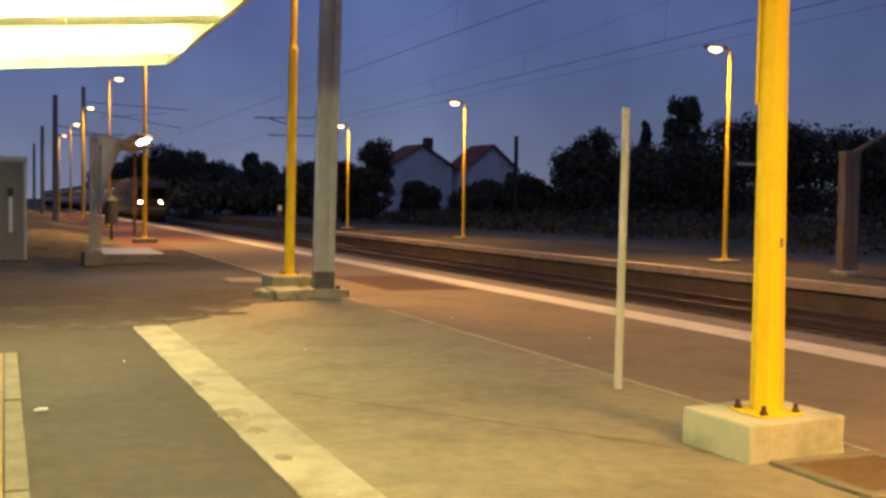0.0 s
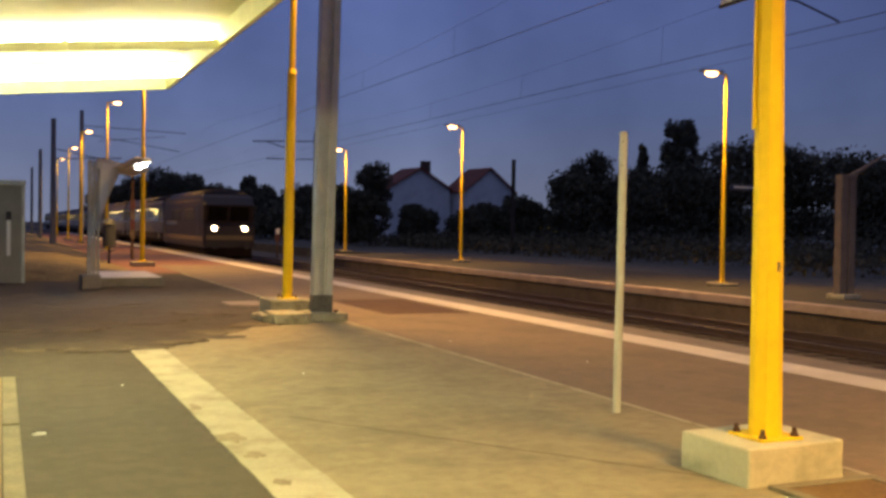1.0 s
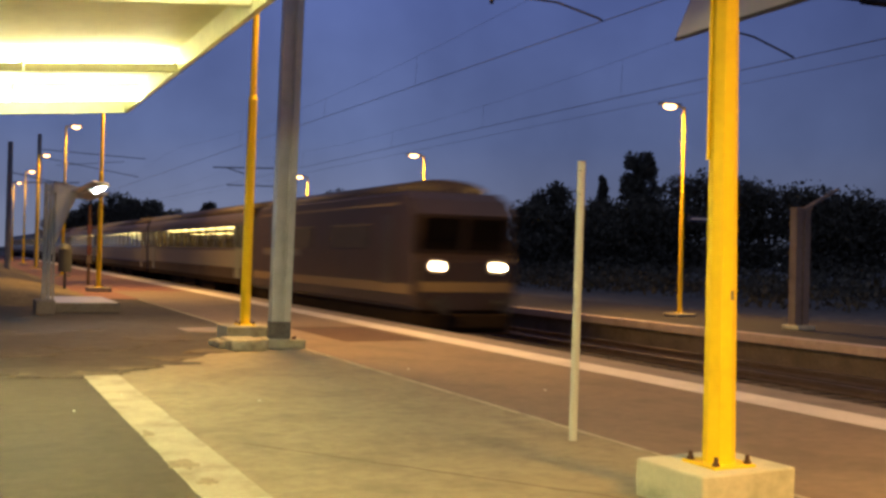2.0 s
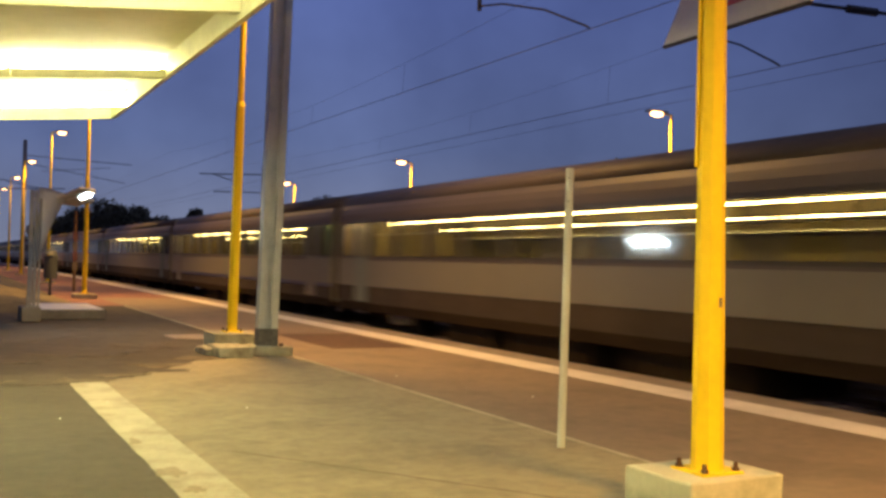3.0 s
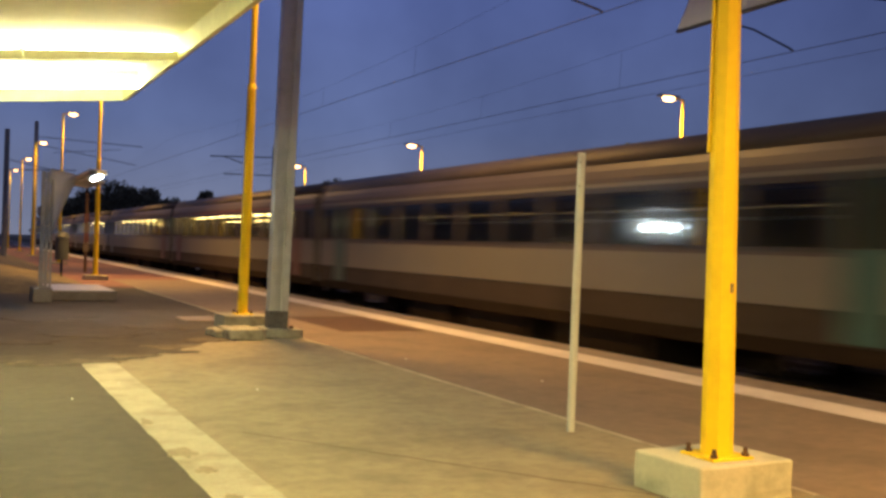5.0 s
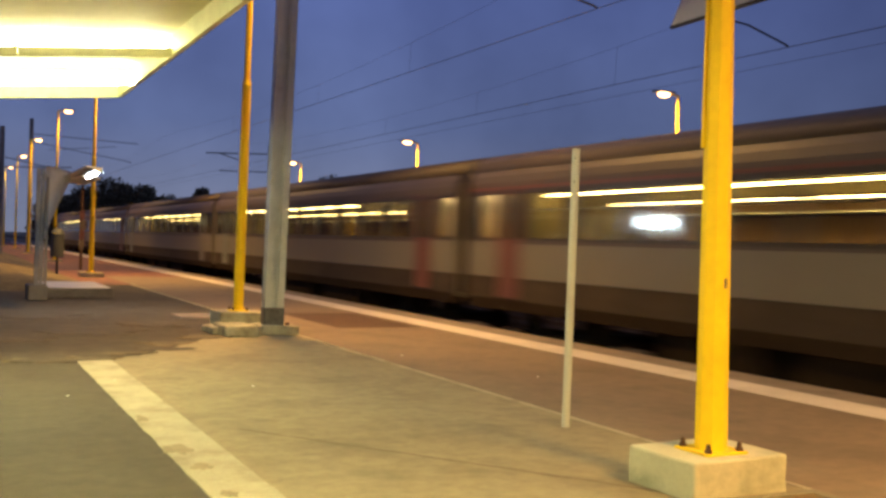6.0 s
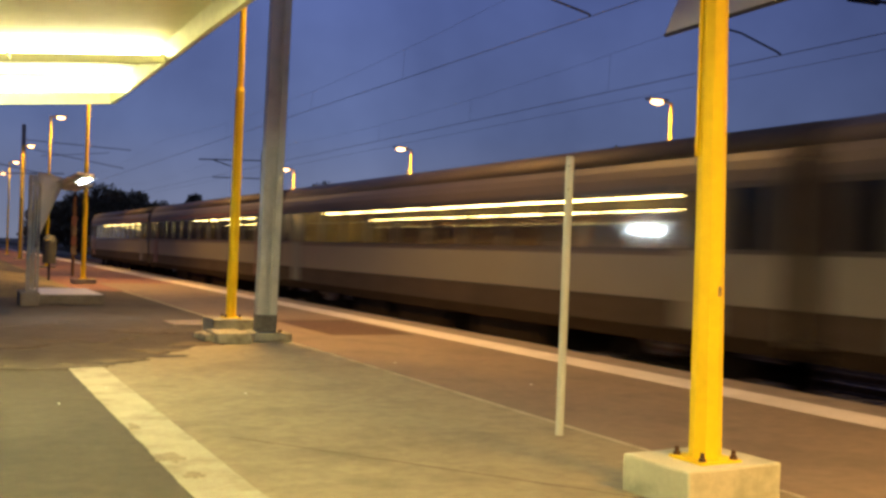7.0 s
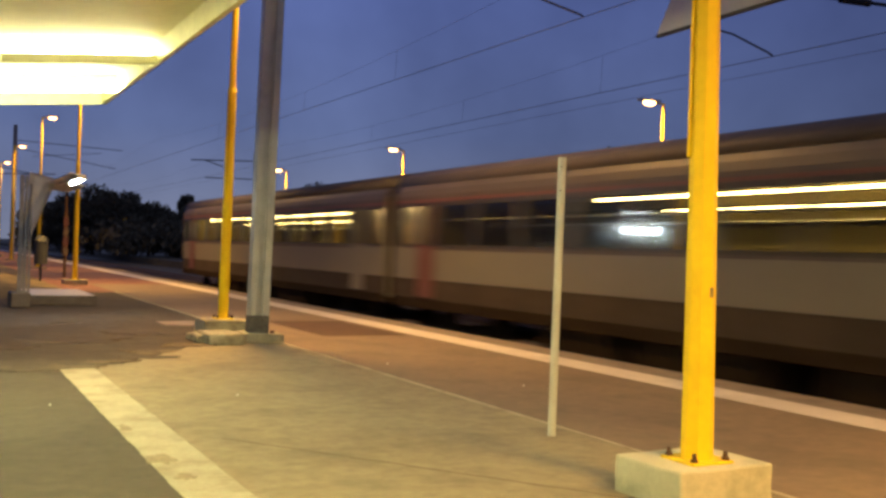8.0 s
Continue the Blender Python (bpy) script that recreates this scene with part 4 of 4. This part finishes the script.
for i, (x, y, h, w, f) in enumerate((
        (20.5, 152, 9.6, 9, "round"), (17.0, 154, 8.2, 8, "round"), (23.0, 147, 8.8, 8, "round"), (27.8, 150, 7.8, 8, "round"), (35.5, 150, 7.2, 8, "round"), (41.0, 150, 7.4, 9, "round"), (13.5, 158, 7.4, 8, "round"), (25.0, 150, 9.4, 6, "round"), (33.4, 152, 9.4, 3.5, "column"), (30, 140, 6.4, 8, "round"), (38, 140, 6.8, 9, "round"), (44, 132, 6.4, 9, "round"),
        (33.0, 96, 8.2, 5.0, "round"), (30.3, 97, 6.0, 5, "round"), (37.5, 96, 4.2, 4, "round"), (44, 94, 4.0, 6, "round"), (39.8, 99, 3.5, 4.5, "round"), (47.2, 92, 5.0, 5, "round"), (51.0, 97, 4.6, 6, "round"), (41.5, 92, 3.3, 5, "round"),
        (50.5, 88, 6.9, 7.5, "round"), (54.0, 90, 10.3, 5.6, "round"), (60.0, 90, 11.3, 4.0, "cone"), (64.6, 90, 14.0, 5.2, "column"), (57.5, 86, 6.4, 8, "round"))):
    tree(x, y, h, w, f, 40 + i)


def woodland():
    """The dark wood and scrub behind the far platform, as one mass of leaf clumps."""
    rng = random.Random(5)
    bm = bmesh.new()
    for k in range(230):
        u = rng.random()
        x, y = 56 + 44 * u + rng.uniform(-2, 2), 92 - 46 * u + rng.uniform(-4, 8)
        top = (6.5 if u < 0.2 else 8.9) + 1.2 * math.sin(u * 9.0) + rng.uniform(-1.0, 0.7) - 2.2 * max(0, u - 0.5)
        for z in (top - 1.0, top * 0.62, top * 0.3):
            leaves(bm, (x + rng.uniform(-1, 1), y, z - 0.3), (2.3, 2.3, 1.6), 170, 0.155, rng)
    tagged(new("woodland", made("woodland", bm, M_LEAF)), "dark mass of trees behind the far platform", "woods", kind="stuff")
    bm = bmesh.new()
    for k in range(260):
        u = rng.random()
        x, y = 33 + 24 * rng.random(), 30 + 92 * u
        leaves(bm, (x, y, 0.1 + 0.5 * rng.random()), (2.0, 2.6, 0.5 + 0.05 * (x - 31)), 90, 0.12, rng)
    for k in range(130):
        x, y = 18.5 + 45 * rng.random(), 125 + 35 * rng.random()
        leaves(bm, (x, y, 1.4 + 2.2 * rng.random()), (3.2, 3.0, 2.0), 60, 0.3, rng)
    tagged(new("scrub", made("scrub", bm, M_LEAF)), "dark scrub and hedges beyond the tracks", "bushes", kind="stuff")


woodland()

# ---- the train: one locomotive and nine coaches ----
TRACK_X, PITCH, LENGTH, LOCO = 11.72, 23.8, 23.2, 15.6


def half_arch(w, z0, z1, n=9):
    """The curve of a vehicle's roof, from one eave over the ridge to the other."""
    return [(-w * math.cos(math.pi * k / n), z0 + (z1 - z0) * math.sin(math.pi * k / n) ** 0.75) for k in range(n + 1)]


def bogie(parent, y):
    bm = bmesh.new()
    for side in (-0.95, 0.95):
        box(bm, side - 0.08, y - 1.5, -0.32, side + 0.08, y + 1.5, -0.02, bevel=0.03)
    box(bm, -0.87, y - 0.25, -0.2, 0.87, y + 0.25, -0.05)
    frame_part = part("bogie", bm, M_UNDER, parent)
    for wy in (-1.2, 1.2):
        bm = bmesh.new()
        for side in (-0.72, 0.72):
            rod(bm, (side - 0.06, y + wy, -0.10), (side + 0.06, y + wy, -0.10), 0.45, 0.45, 18)
        rod(bm, (-0.66, y + wy, -0.10), (0.66, y + wy, -0.10), 0.08, 0.08, 8)
        part("wheelset", bm, M_UNDER, frame_part)


def pane_mesh(mat):
    bm = bmesh.new()
    box(bm, -0.006, 0, 0, 0.006, 1.0, 1.0)
    return made("pane", bm, mat)


PANE, PANE_FAR = pane_mesh(M_GLASS), pane_mesh(M_FARGLASS)
lamp_bm = bmesh.new()
box(lamp_bm, -0.03, 0, 0, 0.03, 1.62, 0.03)
COACH_LAMP = made("ceiling_tube", lamp_bm, M_COACHTUBE)
lamp_bm = bmesh.new()
box(lamp_bm, -0.02, 0, 0, 0.02, 1.50, 0.017)
COACH_LAMP_SLIM = made("ceiling_tube", lamp_bm, M_COACHTUBE)
seat_bm = bmesh.new()
box(seat_bm, 0, 0, 0.55, 1.0, 0.5, 0.95, bevel=0.04)
box(seat_bm, 0, 0.38, 0.9, 1.0, 0.52, 1.72, bevel=0.05)
SEAT = made("seat", seat_bm, M_SEAT)
seat_bm = bmesh.new()
box(seat_bm, 0, 0, 0.55, 1.0, 0.5, 0.95, bevel=0.04)
box(seat_bm, 0, 0.38, 0.9, 1.0, 0.52, 1.72, bevel=0.05)
SEAT_RED = made("seat", seat_bm, M_SEATRED)
W2, FOOT, SILL, HEAD = 1.40, 1.03, 1.80, 2.74


def coach(door_mat, stripe_mat, lit_from, lit_to, seat_mesh, line_mat, group_note, front_mat=None, lit_ends=(None, None)):
    c = thing("passenger_coach", pose(TRACK_X, 0, 0), "grey passenger coach, dark window band, " + group_note, "train coach", "coaches of the train")
    spans = [(2.50 + 1.85 * k, 2.50 + 1.85 * k + 1.60) for k in range(10)]
    doors = [(1.52, 2.12), (LENGTH - 2.12, LENGTH - 1.52)]
    ends = [(0.28, 1.22), (LENGTH - 1.22, LENGTH - 0.28)]
    holes = sorted(spans + doors + ends)
    bm = bmesh.new()
    for s in (-1, 1):
        x0, x1 = (-W2, -W2 + 0.07) if s < 0 else (W2 - 0.07, W2)
        box(bm, x0, 0, FOOT, x1, LENGTH, SILL)
    for y in (0, LENGTH - 0.07):
        box(bm, -W2 + 0.07, y, 0.5, W2 - 0.07, y + 0.07, 3.06)
    part("body", bm, M_SIDE, c, "grey painted side panels")
    bm = bmesh.new()
    for s in (-1, 1):
        prism(bm, [(s * W2, HEAD), (s * W2, 2.98), (s * (W2 - 0.025), 3.12), (s * (W2 - 0.075), 3.24), (s * (W2 - 0.16), 3.24), (s * (W2 - 0.07), HEAD)], 0, LENGTH)
    part("cantrail", bm, M_CANTRAIL, c, "dull pinkish grey panels above the windows")
    for side in (-1, 1):
        x0, x1 = (-W2 + 0.004, -W2 + 0.066) if side < 0 else (W2 - 0.066, W2 - 0.004)
        prev = 0.0
        for a, b in holes + [(LENGTH, LENGTH)]:
            box_part("window_pillar", c, M_BAND, x0, prev, SILL, x1, a, HEAD)
            prev = b
    box_part("window_header", c, M_BAND, -W2 - 0.005, 0.0, HEAD - 0.02, -W2, LENGTH, HEAD + 0.08)
    box_part("window_rail", c, M_BAND, -W2 - 0.005, 0.0, SILL - 0.03, -W2, LENGTH, SILL + 0.04)
    box_part("cantrail_line", c, line_mat, -W2 - 0.005, 0.0, HEAD + 0.082, -W2, LENGTH, HEAD + 0.15)
    box_part("waist_line", c, M_CANTRAIL, -W2 - 0.005, 2.3, SILL - 0.08, -W2, LENGTH - 2.3, SILL - 0.032)
    for x0, x1 in ((-W2 + 0.015, -W2 + 0.06), (W2 - 0.06, W2 - 0.015)):
        box_part("skirt", c, M_SKIRT, x0, 0, 0.58, x1, LENGTH, FOOT - 0.002, label="brown grimy skirt")
    bm = bmesh.new()
    box(bm, -W2 + 0.065, 0, 0.42, W2 - 0.065, LENGTH, 0.5)
    part("underframe", bm, M_UNDER, c, "grimy dark underframe")
    for x0, x1 in ((-W2 + 0.02, -W2 + 0.062), (W2 - 0.062, W2 - 0.02)):
        box_part("solebar", c, M_UNDER, x0, 0, 0.36, x1, LENGTH, 0.578)
    for y0, y1 in ((6.6, 9.4), (10.6, 13.5), (14.2, 16.4)):
        box_part("equipment_box", c, M_UNDER, -1.25, y0, -0.25, 1.25, y1, 0.42, bevel=0.03)
    if stripe_mat:
        box_part("stripe", c, stripe_mat, -W2 - 0.003, 0, FOOT - 0.10, -W2 + 0.009, LENGTH, FOOT - 0.003)
    bm = bmesh.new()
    prism(bm, half_arch(W2 - 0.07, 3.242, 3.72), 0, LENGTH)
    part("roof", bm, M_ROOF, c, "dark ribbed roof", True)
    for y0, y1 in holes:
        for x in (-W2 + 0.035, W2 - 0.035):
            p = new("pane", PANE if x < 0 else PANE_FAR)
            p.parent = c
            p.matrix_local = pose(x, y0, SILL, 0, 1.9 if x < 0 else -1.0, 0) @ Matrix.Diagonal((1, y1 - y0, HEAD - SILL, 1))
            p.visible_shadow = False
    for (a, b), paint in zip(doors, (front_mat or door_mat, door_mat)):
        for x0, x1 in ((-W2 - 0.012, -W2), (W2, W2 + 0.012)):
            leaf = box_part("door", c, paint, x0, a - 0.12, 0.62, x1, b + 0.12, SILL + 0.02)
            box_part("door_edge", leaf, paint, x0, a - 0.12, SILL + 0.02, x1, a - 0.01, HEAD + 0.1)
            box_part("door_edge", leaf, paint, x0, b + 0.01, SILL + 0.02, x1, b + 0.12, HEAD + 0.1)
    bm = bmesh.new()
    box(bm, -W2 + 0.08, 0.08, 0.5, W2 - 0.08, LENGTH - 0.08, 0.54)
    box(bm, -W2 + 0.08, 0.08, 2.90, W2 - 0.08, LENGTH - 0.08, 2.94)
    for y in (2.3, LENGTH - 2.36):
        box(bm, -W2 + 0.08, y, 0.54, W2 - 0.08, y + 0.06, 2.90)
    box(bm, W2 - 0.10, 2.4, 0.56, W2 - 0.075, LENGTH - 2.4, SILL + 0.05)
    box(bm, W2 - 0.10, 2.4, HEAD - 0.05, W2 - 0.075, LENGTH - 2.4, 2.88)
    part("lining", bm, M_INTERIOR, c, "cream interior lining")
    # Added backing: its colour carries the smeared glow seen through the windows.
    box_part("glow_backing", c, M_GLOWTONE if seat_mesh is SEAT else M_GLOWTONE_RED, W2 - 0.10, 2.4, SILL + 0.052, W2 - 0.075, LENGTH - 2.4, HEAD - 0.052, label="backing panel coloured for the even glow inside")
    bm = bmesh.new()
    box(bm, W2 - 0.45, 2.5, 2.36, W2 - 0.11, LENGTH - 2.5, 2.39)
    box(bm, -W2 + 0.09, 2.5, 2.40, -W2 + 0.38, LENGTH - 2.5, 2.42)
    part("luggage_rack", bm, M_GALV, c)
    y0, y1 = 2.4 + 18.5 * lit_from, 2.4 + 18.5 * lit_to
    for x, z, mesh in ((-0.78, 2.70, COACH_LAMP), (0.72, 2.58, COACH_LAMP_SLIM)):
        for k in range(10):
            ly = 2.48 + 1.85 * k
            if y0 <= ly < y1:
                lamp = new("ceiling_tube", mesh)
                lamp.parent, lamp.matrix_local = c, pose(x, ly, z)
                lamp["label"] = "glowing warm ceiling tube"
    for y, lit in zip((0.75, LENGTH - 0.75), lit_ends):
        box_part("vestibule_light", c, M_VESTTUBE if lit else M_WHITE, -1.30, y - 0.4, 2.80, -1.16, y + 0.4, 2.83)
        # Added panel, coloured cream or green where the end is lit, dark elsewhere.
        box_part("vestibule_backing", c, {"cream": M_LITCREAM, "green": M_LITGREEN, None: M_BAND}[lit], -1.14, y - 0.60, 0.56, -1.10, y + 0.60, 2.78)
    for k in range(10):
        for x in (-1.28, 0.28):
            p = new("seat", seat_mesh)
            p.parent = c
            p.matrix_local = pose(x, 2.75 + 1.85 * k, 0)
    bogie(c, 3.0)
    bogie(c, LENGTH - 3.0)
    # Gangway drawn nearly full width so its dark colour gives the gap's shade.
    bm = bmesh.new()
    box(bm, -1.27, LENGTH + 0.003, 0.6, 1.27, LENGTH + 0.58, 3.1, bevel=0.05)
    part("gangway", bm, M_UNDER, c, "dark gangway, widened to stand for the gap's shade")
    return c


def locomotive():
    c = thing("locomotive", pose(TRACK_X, 0, 0), "dark brown-grey locomotive with pale stripes and two lit headlights", "locomotive")
    bm = bmesh.new()
    side = [(0.0, 0.35), (0.0, 1.55), (0.35, 1.75), (0.05, 2.75), (0.55, 3.15), (0.9, 3.35), (LOCO - 0.9, 3.35), (LOCO - 0.5, 3.15), (LOCO, 2.7), (LOCO, 0.35)]
    a = [bm.verts.new((-1.42, y, z)) for y, z in side]
    b = [bm.verts.new((1.42, y, z)) for y, z in side]
    n = len(side)
    for i in range(n):
        bm.faces.new((a[i], a[(i + 1) % n], b[(i + 1) % n], b[i]))
    bm.faces.new(a[::-1])
    bm.faces.new(b)
    bmesh.ops.bevel(bm, geom=[e for e in bm.edges if abs(e.verts[0].co.x - e.verts[1].co.x) < 0.01], offset=0.09, segments=3, affect="EDGES")
    part("body", bm, M_LOCO, c)
    bm = bmesh.new()
    prism(bm, half_arch(1.25, 3.30, 3.72), 1.4, LOCO - 1.4)
    part("roof", bm, M_ROOF, c, "dark roof", True)
    box_part("stripe", c, M_LOCOSTRIPE, -1.432, 0.3, 0.72, -1.42, LOCO - 0.2, 0.98)
    box_part("stripe", c, M_LOCOSTRIPE, -1.432, 1.2, 2.98, -1.42, LOCO - 1.2, 3.05)
    box_part("front_band", c, M_LOCOSTRIPE, -1.30, -0.012, 0.80, 1.30, -0.001, 1.05)
    for y0, y1, z0, z1 in ((3.2, 6.5, 1.85, 2.5), (8.2, 11.8, 1.85, 2.5), (9.5, 14.0, 1.60, 1.80)):
        box_part("grille", c, M_SIDE if z1 < 1.9 else M_DARKSTEEL, -1.435, y0, z0, -1.42, y1, z1)
        box_part("grille_edge", c, M_LOCOSTRIPE, -1.436, y0, z1 + 0.002, -1.42, y1, z1 + 0.04)
    for x0, x1 in ((-1.15, -0.08), (0.08, 1.15)):
        bm = bmesh.new()
        vs = [bm.verts.new(p) for p in ((x0, 0.325, 1.86), (x1, 0.325, 1.86), (x1, 0.06, 2.65), (x0, 0.06, 2.65), (x0, 0.305, 1.86), (x1, 0.305, 1.86), (x1, 0.04, 2.65), (x0, 0.04, 2.65))]
        for q in ((0, 1, 2, 3), (7, 6, 5, 4), (0, 4, 5, 1), (1, 5, 6, 2), (2, 6, 7, 3), (3, 7, 4, 0)):
            bm.faces.new([vs[i] for i in q])
        part("windscreen", bm, M_CABGLASS, c, "dark cab windscreen")
    box_part("cab_door", c, M_BAND, -1.434, 1.5, 0.95, -1.42, 2.3, 2.75)
    for x in (-0.845, 0.845):
        bm = bmesh.new()
        rod(bm, (x, 0.02, 1.44), (x, -0.05, 1.44), 0.20, 0.18, 16)
        part("lamp_ring", bm, M_GALV, c)
        bm = bmesh.new()
        rod(bm, (x, -0.051, 1.44), (x, -0.085, 1.44), 0.105, 0.08, 16)
        part("headlight", bm, M_HEADLIGHT, c, "glowing round headlight")
    bm = bmesh.new()
    box(bm, -1.3, 0.1, -0.25, 1.3, LOCO - 0.1, 0.36)
    box(bm, -1.2, -0.25, -0.1, 1.2, 0.1, 0.25, bevel=0.03)
    part("underframe", bm, M_UNDER, c)
    for x in (-0.87, 0.87):
        bm = bmesh.new()
        rod(bm, (x, 0.0, 0.5), (x, -0.45, 0.5), 0.09, 0.09, 10)
        rod(bm, (x, -0.45, 0.5), (x, -0.5, 0.5), 0.22, 0.22, 14)
        part("buffer", bm, M_DARKSTEEL, c)
    bogie(c, 3.2)
    bogie(c, LOCO - 3.2)
    return c


TRAIN = [(locomotive(), 0.0)]
COACHES = (
    (M_PALETEAL, None, 0.0, 1.0, SEAT, M_CANTRAIL, "pale teal doors", None, ("cream", "cream")),
    (M_SIDE, M_BLUE, 0.0, 1.0, SEAT, M_CANTRAIL, "blue stripe under the panels", None, ("green", "cream")),
    (M_TEAL, None, 0.0, 1.0, SEAT, M_SIDE, "teal doors", None, (None, "cream")),
    (M_TEAL, None, 0.9, 0.9, SEAT, M_SIDE, "teal doors and unlit windows"),
    (M_DOORRED, None, 0.0, 1.0, SEAT_RED, M_DOORRED, "red doors and rust seats", None, (None, "cream")),
    (M_PALETEAL, None, 0.30, 1.0, SEAT_RED, M_CANTRAIL, "one red door, partly unlit", M_DOORRED, ("cream", None)),
    (M_PALETEAL, None, 0.0, 1.0, SEAT_RED, M_CANTRAIL, "pale doors, warm light", M_SIDE, (None, "cream")),
    (M_DOORRED, None, 0.0, 0.70, SEAT, M_DOORRED, "red doors, rear windows unlit", None, (None, "cream")),
    (M_DOORRED, None, 0.0, 1.0, SEAT, M_DOORRED, "red cantrail line at the tail", M_SIDE, ("cream", None)))
for k, spec in enumerate(COACHES):
    TRAIN.append((coach(*spec), LOCO + 0.5 + PITCH * k))


# ---- movement ----
def train_front(t):
    """Where the locomotive's nose stands along the track: about 125 km/h, easing slightly."""
    return 93.1 - 34.9 * t + 0.06 * t * t


def motions():
    steps = [0.5 * k for k in range(17)]
    for vehicle, behind in TRAIN:
        walk(vehicle, [(t, pose(TRACK_X, train_front(t) + behind, 0)) for t in steps])


motions()
